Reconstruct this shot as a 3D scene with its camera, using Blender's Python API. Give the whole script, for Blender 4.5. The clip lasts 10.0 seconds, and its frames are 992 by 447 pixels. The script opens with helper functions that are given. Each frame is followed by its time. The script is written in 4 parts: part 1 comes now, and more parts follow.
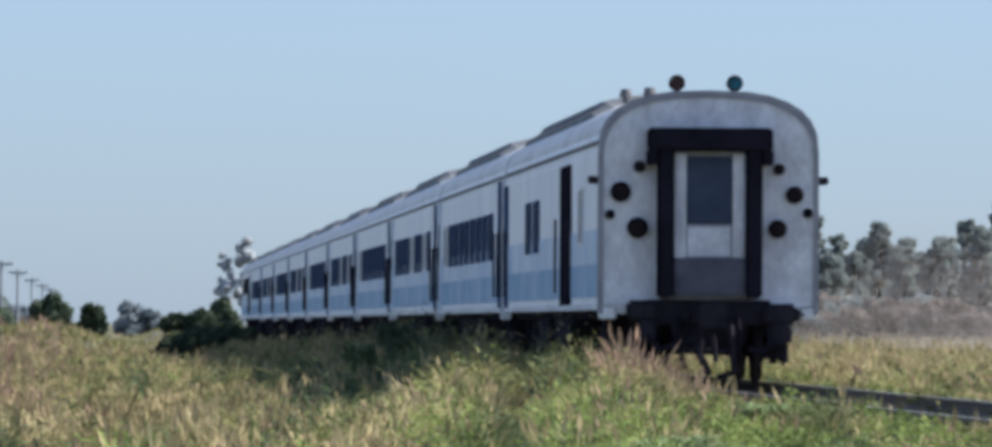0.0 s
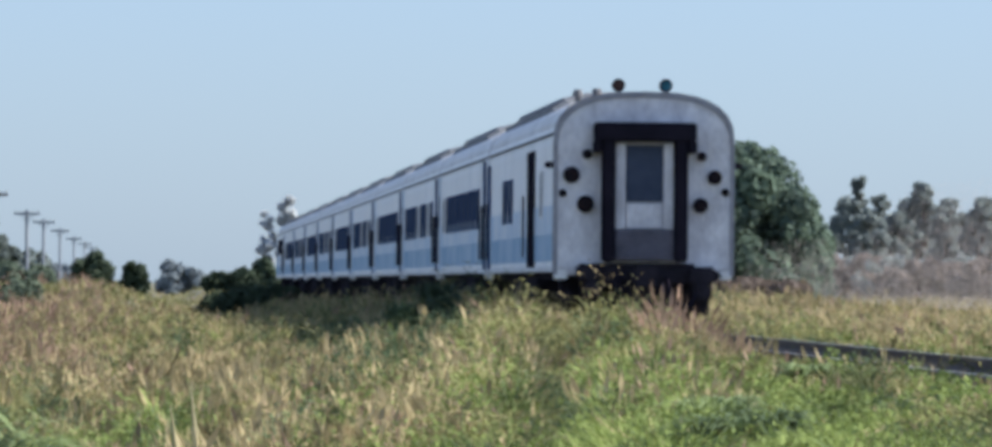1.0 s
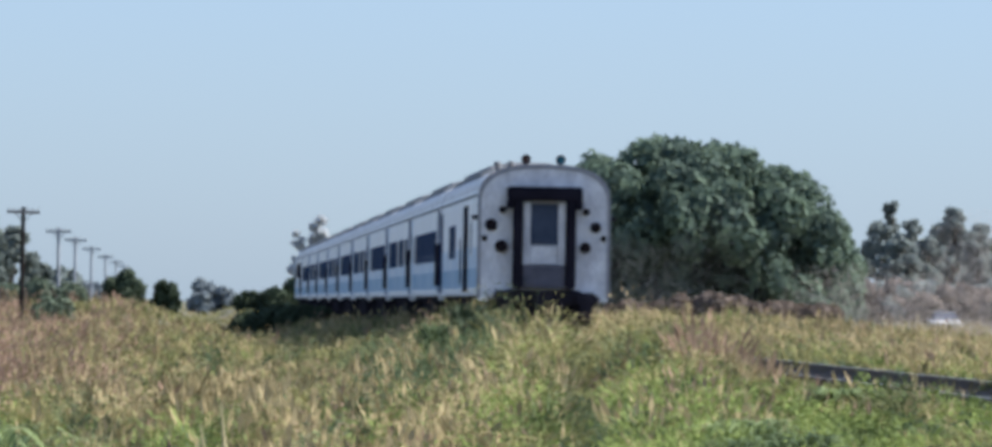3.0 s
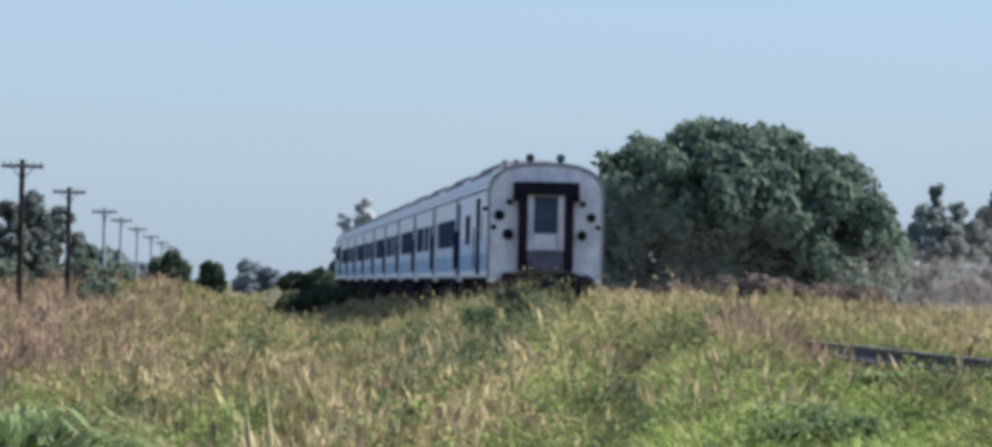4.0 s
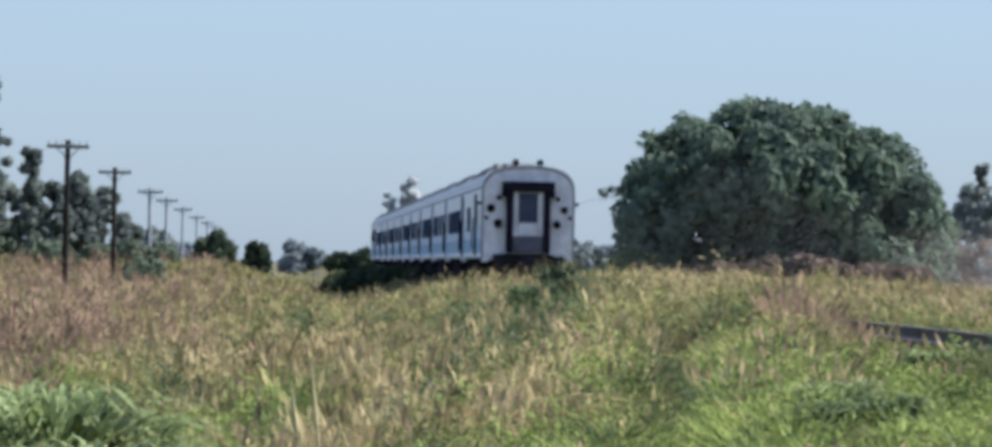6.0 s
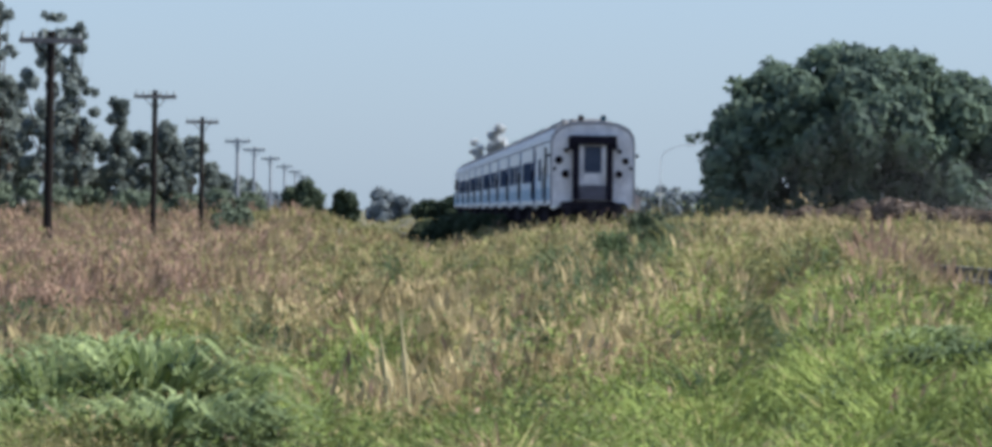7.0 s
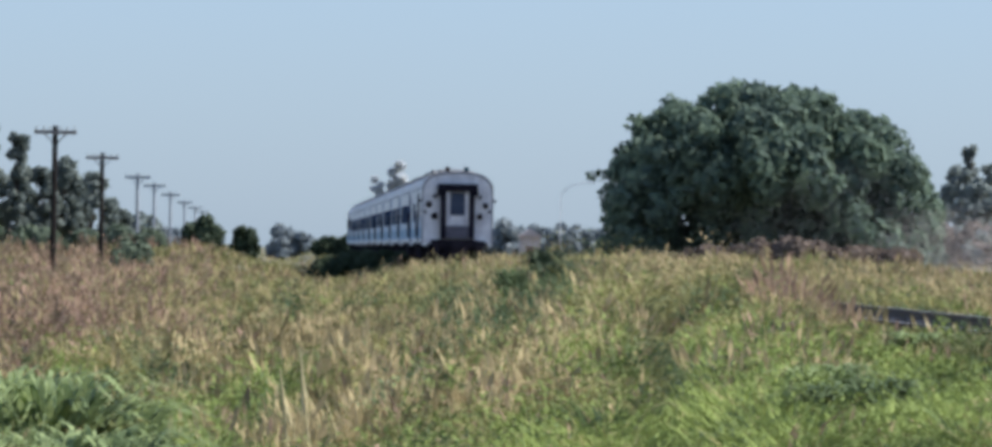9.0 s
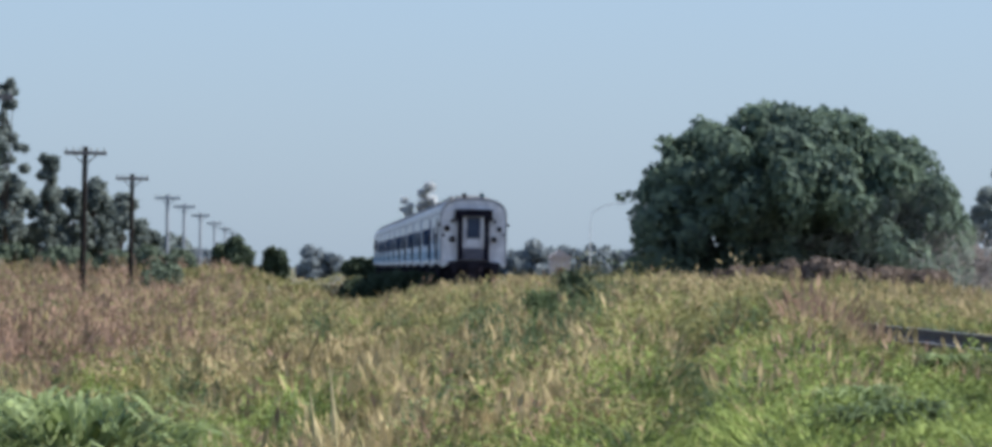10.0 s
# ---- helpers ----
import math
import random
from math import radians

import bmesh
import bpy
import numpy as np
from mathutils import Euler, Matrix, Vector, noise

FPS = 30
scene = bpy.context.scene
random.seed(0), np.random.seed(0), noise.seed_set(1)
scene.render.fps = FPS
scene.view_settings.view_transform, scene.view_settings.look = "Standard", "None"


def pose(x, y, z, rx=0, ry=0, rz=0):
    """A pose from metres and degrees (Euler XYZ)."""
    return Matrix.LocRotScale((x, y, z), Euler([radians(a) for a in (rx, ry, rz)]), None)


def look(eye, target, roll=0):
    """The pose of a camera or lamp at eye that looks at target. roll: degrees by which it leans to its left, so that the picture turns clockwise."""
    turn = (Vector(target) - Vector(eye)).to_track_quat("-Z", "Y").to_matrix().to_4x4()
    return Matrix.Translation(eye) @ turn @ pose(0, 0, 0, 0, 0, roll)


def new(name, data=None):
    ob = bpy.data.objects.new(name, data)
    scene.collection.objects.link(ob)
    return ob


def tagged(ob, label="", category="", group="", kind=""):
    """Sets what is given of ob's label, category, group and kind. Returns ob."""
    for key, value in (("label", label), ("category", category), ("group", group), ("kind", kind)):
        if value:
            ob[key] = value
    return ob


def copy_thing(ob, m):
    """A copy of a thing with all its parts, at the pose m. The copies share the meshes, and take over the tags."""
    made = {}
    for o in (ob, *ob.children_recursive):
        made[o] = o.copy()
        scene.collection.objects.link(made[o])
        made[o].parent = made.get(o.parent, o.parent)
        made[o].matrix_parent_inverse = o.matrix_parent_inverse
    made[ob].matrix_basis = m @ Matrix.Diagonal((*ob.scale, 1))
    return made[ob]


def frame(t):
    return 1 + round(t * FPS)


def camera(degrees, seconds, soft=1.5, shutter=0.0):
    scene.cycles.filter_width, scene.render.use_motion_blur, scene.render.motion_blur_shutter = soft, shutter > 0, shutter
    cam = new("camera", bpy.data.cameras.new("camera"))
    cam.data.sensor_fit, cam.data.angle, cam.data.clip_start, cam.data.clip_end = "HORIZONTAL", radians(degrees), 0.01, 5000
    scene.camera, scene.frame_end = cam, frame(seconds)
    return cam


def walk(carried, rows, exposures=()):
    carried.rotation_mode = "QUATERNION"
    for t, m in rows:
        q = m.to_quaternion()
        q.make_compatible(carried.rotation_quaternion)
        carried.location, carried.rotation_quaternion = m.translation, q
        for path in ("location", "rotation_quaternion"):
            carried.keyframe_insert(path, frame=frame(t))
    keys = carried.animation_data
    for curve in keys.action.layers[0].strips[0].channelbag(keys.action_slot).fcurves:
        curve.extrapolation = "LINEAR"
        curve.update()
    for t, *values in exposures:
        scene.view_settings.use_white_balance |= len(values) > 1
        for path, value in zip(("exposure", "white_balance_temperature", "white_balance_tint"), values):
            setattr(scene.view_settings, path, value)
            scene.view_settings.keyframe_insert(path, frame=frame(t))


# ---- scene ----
# x runs right of the track's direction, y along the track, z up from the rail head.
EYE = 0.78
FOCAL = 10800.0
cam = camera(2 * math.degrees(math.atan(784 / FOCAL)), 10.0, soft=4.0)
# seconds, where the track's far end stands in the view (across, down), lean in degrees
SWAY = ((0.0, 176.3, 509.2, 0.28), (0.2, 166, 503, 0.27), (0.5, 137.0, 478.0, 0.24), (0.7, 143, 460, 0.3), (1.0, 242.7, 443.6, 0.42),
        (1.2, 330, 445, 0.6), (1.5, 387.7, 441.2, 0.86), (2.0, 427.5, 450.6, 1.04), (2.5, 359.3, 483.0, 0.97), (2.7, 319.7, 483.2, 0.9),
        (3.3, 285, 456, 0.92), (3.8, 321.4, 441.4, 0.94), (4.0, 364.0, 442.6, 1.08), (4.5, 463.3, 473.8, 1.07), (5.0, 471.6, 461.1, 1.13),
        (5.2, 456.5, 432.2, 1.19), (5.8, 440, 410, 1.05), (6.3, 397.3, 430.0, 0.92), (6.4, 342, 466, 0.9), (6.5, 291.4, 471.1, 0.87),
        (6.6, 268, 454, 0.85), (6.7, 306, 422, 0.8), (6.8, 375, 386, 0.75), (6.9, 510, 335, 0.67), (7.0, 574.9, 329.8, 0.6),
        (7.5, 623.0, 349.0, 0.51), (8.0, 496.5, 318.4, 0.59), (8.5, 460.5, 358.1, 0.78), (9.0, 416.8, 387.2, 0.8), (9.5, 436.6, 395.4, 0.78),
        (10.0, 464.0, 420.3, 0.82))


def stance(px, py, lean):
    a = math.radians(lean)
    dx, dy = px - 784, py - 353
    dx, dy = dx * math.cos(a) + dy * math.sin(a), dy * math.cos(a) - dx * math.sin(a)
    yaw, pitch = math.atan(dx / FOCAL), math.atan(dy / FOCAL)
    return pose(0, 0, EYE, 90 + math.degrees(pitch), 0, math.degrees(yaw)) @ pose(0, 0, 0, 0, 0, lean)


walk(cam, [(t, stance(px, py, lean)) for t, px, py, lean in SWAY], exposures=((0, 1.0), (0.5, 1.1), (2.5, 1.1), (4.5, 1.05), (6.5, 1.07), (7.5, 1.0), (8.5, 1.02), (10, 0.96)))

# ---- light ----
SUN_UP, SUN_ROUND = math.radians(43), math.radians(84)
world = bpy.data.worlds.new("sky")
scene.world = world
world.use_nodes = True
sky = world.node_tree.nodes.new("ShaderNodeTexSky")
sky.sky_type = "NISHITA"
sky.sun_disc = False
sky.sun_elevation, sky.sun_rotation = SUN_UP, SUN_ROUND
sky.air_density, sky.dust_density, sky.ozone_density = 1.0, 0.6, 3.0
back = world.node_tree.nodes["Background"]
back.inputs["Strength"].default_value = 0.050
tone = world.node_tree.nodes.new("ShaderNodeMix")
tone.data_type, tone.blend_type = "RGBA", "MULTIPLY"
tone.inputs[0].default_value = 1.0
tone.inputs[7].default_value = (0.90, 1.13, 1.66, 1)
world.node_tree.links.new(sky.outputs[0], tone.inputs[6])
haze = world.node_tree.nodes.new("ShaderNodeMix")
haze.data_type = "RGBA"
haze.inputs[0].default_value = 0.42
haze.inputs[7].default_value = (4.9, 6.25, 7.9, 1)
world.node_tree.links.new(tone.outputs[2], haze.inputs[6])
world.node_tree.links.new(haze.outputs[2], back.inputs["Color"])
lamp = bpy.data.lights.new("sun", "SUN")
lamp.energy, lamp.angle, lamp.color = 4.55, math.radians(0.6), (1.0, 0.95, 0.90)
sun = new("sun", lamp)
sun_way = Vector((math.sin(SUN_ROUND) * math.cos(SUN_UP), math.cos(SUN_ROUND) * math.cos(SUN_UP), math.sin(SUN_UP)))
sun.matrix_world = look(sun_way * 300, (0, 0, 0))


# ---- materials ----
def shader(name, base, rough=0.8, metal=0.0, dark=None, scale=3.0, fine=25.0, bump=0.0, island=0.0, thin=0.0, far=(0, 0, 0), objects=0.0, gloss=0.5, sharp=1.0):
    """Base colour varied by coarse and fine noise towards a second colour, with relief; thin: light let through."""
    m = bpy.data.materials.new(name)
    m.use_nodes = True
    nt = m.node_tree
    n, l = nt.nodes, nt.links
    bs = n["Principled BSDF"]
    bs.inputs["Roughness"].default_value, bs.inputs["Metallic"].default_value = rough, metal
    bs.inputs["Specular IOR Level"].default_value = gloss
    co = n.new("ShaderNodeTexCoord")
    mp = n.new("ShaderNodeMapping")
    l.new(co.outputs["Object"], mp.inputs[0])
    if far != (0, 0, 0):
        mp.inputs["Scale"].default_value = far
    a, b = n.new("ShaderNodeTexNoise"), n.new("ShaderNodeTexNoise")
    for q, sc in ((a, scale), (b, fine)):
        l.new(mp.outputs[0], q.inputs["Vector"])
        q.inputs["Scale"].default_value = sc
        q.inputs["Detail"].default_value = 4
    mix = n.new("ShaderNodeMix")
    mix.data_type = "RGBA"
    mix.inputs[6].default_value = (*base, 1)
    mix.inputs[7].default_value = (*(dark or [c * 0.55 for c in base]), 1)
    ad = n.new("ShaderNodeMath")
    ad.operation = "MULTIPLY_ADD"
    ad.inputs[1].default_value = 0.45
    l.new(b.outputs[0], ad.inputs[0])
    l.new(a.outputs[0], ad.inputs[2])
    last = ad.outputs[0]
    if island or objects:
        src = n.new("ShaderNodeNewGeometry" if island else "ShaderNodeObjectInfo")
        ia = n.new("ShaderNodeMath")
        ia.operation = "MULTIPLY_ADD"
        ia.inputs[1].default_value = island or objects
        l.new(src.outputs["Random Per Island" if island else "Random"], ia.inputs[0])
        l.new(last, ia.inputs[2])
        last = ia.outputs[0]
    mr = n.new("ShaderNodeMapRange")
    span = 0.5 * (island or objects)
    low, high = 0.52 + span * 0.4, 0.98 + span * 1.2
    mean, half = (low + high) / 2, (high - low) / 2 * sharp
    mr.inputs["From Min"].default_value, mr.inputs["From Max"].default_value = mean - half, mean + half
    l.new(last, mr.inputs[0])
    l.new(mr.outputs[0], mix.inputs[0])
    l.new(mix.outputs[2], bs.inputs["Base Color"])
    if bump:
        bp = n.new("ShaderNodeBump")
        bp.inputs["Strength"].default_value, bp.inputs["Distance"].default_value = bump, 0.02
        l.new(b.outputs[0], bp.inputs["Height"])
        l.new(bp.outputs[0], bs.inputs["Normal"])
    if thin:
        tr, ms = n.new("ShaderNodeBsdfTranslucent"), n.new("ShaderNodeMixShader")
        l.new(mix.outputs[2], tr.inputs["Color"])
        ms.inputs[0].default_value = thin
        l.new(bs.outputs[0], ms.inputs[1])
        l.new(tr.outputs[0], ms.inputs[2])
        l.new(ms.outputs[0], n["Material Output"].inputs["Surface"])
    return m


M_SOIL = shader("soil_and_thatch", (0.115, 0.105, 0.055), 0.95, dark=(0.055, 0.056, 0.028), scale=0.15, fine=2.0, bump=0.4)
M_BALLAST = shader("ballast", (0.17, 0.15, 0.13), 0.95, dark=(0.06, 0.055, 0.05), scale=6, fine=40, bump=0.8)
M_RAIL = shader("rail_steel", (0.075, 0.052, 0.042), 0.6, 0.3, dark=(0.035, 0.027, 0.024), scale=2, fine=30, bump=0.1)
M_RAILHEAD = shader("rail_head", (0.72, 0.7, 0.67), 0.35, 0.9, dark=(0.5, 0.48, 0.45), scale=1, fine=30)
M_SLEEPER = shader("sleeper_wood", (0.07, 0.055, 0.045), 0.9, dark=(0.03, 0.026, 0.022), scale=3, fine=30, bump=0.3, objects=0.3)
M_WHITE = shader("coach_white", (0.93, 0.93, 0.92), 0.5, dark=(0.78, 0.79, 0.79), scale=0.8, fine=9, far=(1, 1.2, 0.25), gloss=0.2)
M_BLUE = shader("coach_blue", (0.16, 0.34, 0.53), 0.5, dark=(0.42, 0.55, 0.65), scale=0.9, fine=7, far=(1, 1, 0.5), gloss=0.12)
M_PALEBLUE = shader("coach_pale_blue", (0.42, 0.56, 0.70), 0.5, dark=(0.74, 0.78, 0.81), scale=0.8, fine=5, far=(1, 1, 0.6), gloss=0.12)
M_BLUE2 = shader("coach_blue_deep", (0.035, 0.07, 0.17), 0.6, dark=(0.02, 0.04, 0.10), scale=1, fine=9, gloss=0.0)
M_ROOF = shader("coach_roof", (0.8, 0.8, 0.79), 0.7, 0.0, dark=(0.58, 0.58, 0.58), scale=0.7, fine=7, gloss=0.2)
M_ROOFTOP = shader("roof_gear", (0.13, 0.14, 0.15), 0.7, dark=(0.07, 0.07, 0.08), scale=1, fine=9)
M_DUCT = shader("roof_duct", (0.22, 0.23, 0.24), 0.8, dark=(0.13, 0.135, 0.14), scale=0.8, fine=7, gloss=0.05)
M_RIM = shader("end_rim", (0.36, 0.36, 0.38), 0.7, dark=(0.24, 0.24, 0.26), scale=2, fine=12, gloss=0.05)
M_GREY = shader("end_grey", (0.84, 0.83, 0.84), 0.6, dark=(0.53, 0.52, 0.54), scale=2.2, fine=16, far=(1, 1, 0.6), gloss=0.05, sharp=0.8)
M_RUBBER = shader("gangway_rubber", (0.024, 0.021, 0.031), 0.85, dark=(0.014, 0.013, 0.019), scale=2, fine=20, bump=0.2, gloss=0.0)
M_DOORGREY = shader("end_door", (0.4, 0.4, 0.42), 0.55, dark=(0.27, 0.27, 0.29), scale=2, fine=14, gloss=0.12)
M_DARKPANEL = shader("buffer_plate", (0.15, 0.145, 0.175), 0.8, dark=(0.09, 0.088, 0.105), scale=3, fine=14, gloss=0.0)
M_IRON = shader("underframe_iron", (0.045, 0.040, 0.050), 0.85, 0.1, dark=(0.022, 0.020, 0.026), scale=2, fine=16, bump=0.2, gloss=0.0)
M_GLASS = shader("window_glass", (0.085, 0.105, 0.15), 0.9, dark=(0.045, 0.058, 0.09), scale=1, fine=5, gloss=0.0)
M_BLIND = shader("window_blind", (0.36, 0.37, 0.37), 0.4, dark=(0.24, 0.25, 0.26), scale=1, fine=6, gloss=0.03)
M_LENS = shader("lamp_lens", (0.015, 0.014, 0.018), 0.2, dark=(0.03, 0.02, 0.02), scale=8, fine=20, gloss=0.0)
M_LENSB = shader("lamp_lens_blue", (0.02, 0.13, 0.18), 0.2, dark=(0.015, 0.05, 0.07), scale=8, fine=20, gloss=0.12)
M_LENSR = shader("lamp_lens_amber", (0.06, 0.03, 0.025), 0.3, dark=(0.03, 0.02, 0.018), scale=8, fine=20, gloss=0.12)
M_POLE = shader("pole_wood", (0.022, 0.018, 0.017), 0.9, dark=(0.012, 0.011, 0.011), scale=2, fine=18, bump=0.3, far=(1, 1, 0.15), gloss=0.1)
# pale grey-blue puts distance haze into the far poles' colour
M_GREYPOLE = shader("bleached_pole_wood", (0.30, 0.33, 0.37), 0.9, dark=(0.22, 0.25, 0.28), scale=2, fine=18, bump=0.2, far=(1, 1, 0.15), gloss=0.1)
M_HAZEDUST = shader("fine_grey_dust", (0.40, 0.42, 0.47), 0.95, dark=(0.34, 0.36, 0.41), scale=0.3, fine=2, thin=0.5, gloss=0.0)
M_DUST = shader("hanging_dust", (0.56, 0.50, 0.46), 0.95, dark=(0.48, 0.43, 0.41), scale=0.3, fine=2, thin=0.5, gloss=0.0)
M_ARM = shader("weathered_arm", (0.26, 0.235, 0.225), 0.9, dark=(0.14, 0.125, 0.12), scale=3, fine=20, bump=0.2)
M_SHRUB = shader("olive_shrub_leaf", (0.17, 0.215, 0.15), 0.7, dark=(0.095, 0.125, 0.09), scale=0.4, fine=1.5, island=0.4, thin=0.25, gloss=0.1)
M_INSUL = shader("insulator", (0.35, 0.38, 0.36), 0.3, dark=(0.2, 0.22, 0.21), scale=5, fine=20)
M_ZINC = shader("zinc", (0.58, 0.6, 0.62), 0.5, 0.5, dark=(0.45, 0.47, 0.49), scale=3, fine=20)
M_BARK = shader("bark", (0.10, 0.075, 0.055), 0.95, dark=(0.045, 0.036, 0.03), scale=2, fine=14, bump=0.6, far=(1, 1, 0.3))
M_LEAF = shader("broad_leaf", (0.15, 0.21, 0.15), 0.65, dark=(0.08, 0.115, 0.098), scale=0.5, fine=1.6, island=0.25, thin=0.36, gloss=0.05, sharp=0.7)
M_EUCA = shader("grey_green_leaf", (0.235, 0.28, 0.265), 0.6, dark=(0.14, 0.17, 0.165), scale=0.3, fine=1.2, island=0.4, thin=0.35, gloss=0.08)
M_GUM = shader("dark_gum_leaf", (0.19, 0.225, 0.205), 0.6, dark=(0.12, 0.15, 0.14), scale=0.3, fine=1.2, island=0.5, thin=0.35, gloss=0.12)
# the next three leaf colours are paled and greyed to carry distance haze
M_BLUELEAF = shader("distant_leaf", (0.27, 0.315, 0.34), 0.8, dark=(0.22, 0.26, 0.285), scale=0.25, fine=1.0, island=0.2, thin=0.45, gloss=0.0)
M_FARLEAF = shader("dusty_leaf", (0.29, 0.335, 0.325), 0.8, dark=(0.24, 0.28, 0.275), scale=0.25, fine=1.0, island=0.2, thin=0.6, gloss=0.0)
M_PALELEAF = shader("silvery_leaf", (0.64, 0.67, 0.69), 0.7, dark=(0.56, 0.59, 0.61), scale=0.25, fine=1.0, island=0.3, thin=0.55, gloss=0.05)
M_DARKLEAF = shader("dense_leaf", (0.06, 0.085, 0.05), 0.7, dark=(0.035, 0.05, 0.032), scale=0.4, fine=1.5, island=0.4, thin=0.12, gloss=0.12)
M_BRUSH = shader("dry_brush", (0.26, 0.225, 0.205), 0.9, dark=(0.19, 0.165, 0.15), scale=0.4, fine=1.6, island=0.3, thin=0.5, gloss=0.0)
M_GREEN = shader("green_blade", (0.245, 0.31, 0.095), 0.6, dark=(0.095, 0.13, 0.045), scale=1.1, fine=3.0, island=0.06, thin=0.25, gloss=0.05, far=(1, 0.2, 0.7), sharp=0.42)
M_OLIVE = shader("olive_blade", (0.30, 0.285, 0.125), 0.65, dark=(0.11, 0.125, 0.056), scale=1.1, fine=3.0, island=0.06, thin=0.25, gloss=0.05, far=(1, 0.2, 0.7), sharp=0.42)
# dark weeds, and the darker growth that stands in for shaded grass
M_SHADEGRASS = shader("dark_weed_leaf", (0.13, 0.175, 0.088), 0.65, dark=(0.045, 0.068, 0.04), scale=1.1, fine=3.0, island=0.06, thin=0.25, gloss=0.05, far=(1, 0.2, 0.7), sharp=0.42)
M_STRAW = shader("straw_blade", (0.44, 0.36, 0.205), 0.7, dark=(0.22, 0.185, 0.095), scale=1.1, fine=3.0, island=0.06, thin=0.25, gloss=0.05, far=(1, 0.2, 0.7), sharp=0.42)
M_STALK = shader("dead_stalk", (0.48, 0.42, 0.25), 0.8, dark=(0.33, 0.29, 0.16), scale=3, fine=20, objects=0.3, gloss=0.1)
M_PINK = shader("seed_head_blade", (0.365, 0.25, 0.185), 0.7, dark=(0.185, 0.135, 0.095), scale=1.1, fine=3.0, island=0.06, thin=0.25, gloss=0.05, far=(1, 0.2, 0.7), sharp=0.42)
M_REED = shader("blue_green_blade", (0.31, 0.385, 0.18), 0.55, dark=(0.065, 0.10, 0.05), scale=1.6, fine=5, island=0.4, thin=0.3, gloss=0.04, sharp=0.7)
M_TWIG = shader("dark_brush", (0.24, 0.195, 0.165), 0.9, dark=(0.15, 0.125, 0.105), scale=0.4, fine=1.6, island=0.4, thin=0.3, gloss=0.05)
M_WALLW = shader("whitewash", (0.62, 0.54, 0.52), 0.8, dark=(0.45, 0.36, 0.34), scale=0.8, fine=6)
M_VAN = shader("van_white", (0.7, 0.7, 0.7), 0.35, dark=(0.5, 0.5, 0.5), scale=0.8, fine=6)
M_TILE = shader("roof_tile", (0.30, 0.14, 0.11), 0.8, dark=(0.17, 0.09, 0.07), scale=1.5, fine=8)


# ---- mesh helpers ----
def part(name, bm, material, parent, label="", kind=""):
    """Links a bmesh as one mesh object under a thing or a part."""
    me = bpy.data.meshes.new(name)
    bmesh.ops.recalc_face_normals(bm, faces=bm.faces[:])
    bm.to_mesh(me)
    bm.free()
    me.materials.append(material)
    ob = new(name, me)
    ob.parent = parent
    return tagged(ob, label=label, kind=kind)


def again(src, parent, m):
    """A further piece on the same mesh."""
    ob = new(src.name.split(".")[0], src.data)
    ob.parent = parent
    ob.matrix_basis = m
    for key in ("label", "kind"):
        if key in src:
            ob[key] = src[key]
    return ob


def empty(name, label, category, group="", m=Matrix()):
    ob = new(name)
    ob.matrix_basis = m
    return tagged(ob, label, category, group)


def box(bm, x0, x1, y0, y1, z0, z1, bevel=0.0):
    v = bmesh.ops.create_cube(bm, size=1)["verts"]
    for p in v:
        p.co = Vector((x0 + (p.co.x + 0.5) * (x1 - x0), y0 + (p.co.y + 0.5) * (y1 - y0), z0 + (p.co.z + 0.5) * (z1 - z0)))
    if bevel:
        e = list({q for p in v for q in p.link_edges})
        bmesh.ops.bevel(bm, geom=e, offset=bevel, segments=2, affect="EDGES")
    return bm


def boxes(*rows, bevel=0.0):
    bm = bmesh.new()
    for r in rows:
        box(bm, *r, bevel=bevel)
    return bm


def rod(bm, p, q, r0, r1=None, sides=10):
    p, q = Vector(p), Vector(q)
    r1 = r0 if r1 is None else r1
    m = Matrix.Translation((p + q) / 2) @ (q - p).to_track_quat("Z", "Y").to_matrix().to_4x4()
    bmesh.ops.create_cone(bm, cap_ends=True, segments=sides, radius1=r0, radius2=r1, depth=(q - p).length, matrix=m)
    return bm


def rods(*rows, sides=10):
    bm = bmesh.new()
    for r in rows:
        rod(bm, *r, sides=sides)
    return bm


def loft(rings, close=True, caps=True):
    """A skin through rings of equal count."""
    bm = bmesh.new()
    vs = [[bm.verts.new(p) for p in ring] for ring in rings]
    n = len(rings[0])
    for a, b in zip(vs, vs[1:]):
        for i in range(n if close else n - 1):
            j = (i + 1) % n
            bm.faces.new((a[i], a[j], b[j], b[i]))
    if caps:
        bm.faces.new(vs[0])
        bm.faces.new(vs[-1])
    return bm


def soup(name, verts, per, material, parent=None, label="", category="", kind=""):
    """Many small faces of per corners each, from an array, as one mesh."""
    n = len(verts)
    me = bpy.data.meshes.new(name)
    me.vertices.add(n)
    me.vertices.foreach_set("co", np.asarray(verts, np.float32).ravel())
    me.loops.add(n)
    me.loops.foreach_set("vertex_index", np.arange(n, dtype=np.int32))
    me.polygons.add(n // per)
    me.polygons.foreach_set("loop_start", np.arange(0, n, per, dtype=np.int32))
    me.update(calc_edges=True)
    me.validate()
    me.materials.append(material)
    ob = new(name, me)
    ob.parent = parent
    return tagged(ob, label, category, kind=kind)


# ---- ground ----
TRACK_X = 8.2


def smooth(a, b, v):
    k = np.clip((v - a) / (b - a), 0, 1)
    return k * k * (3 - 2 * k)


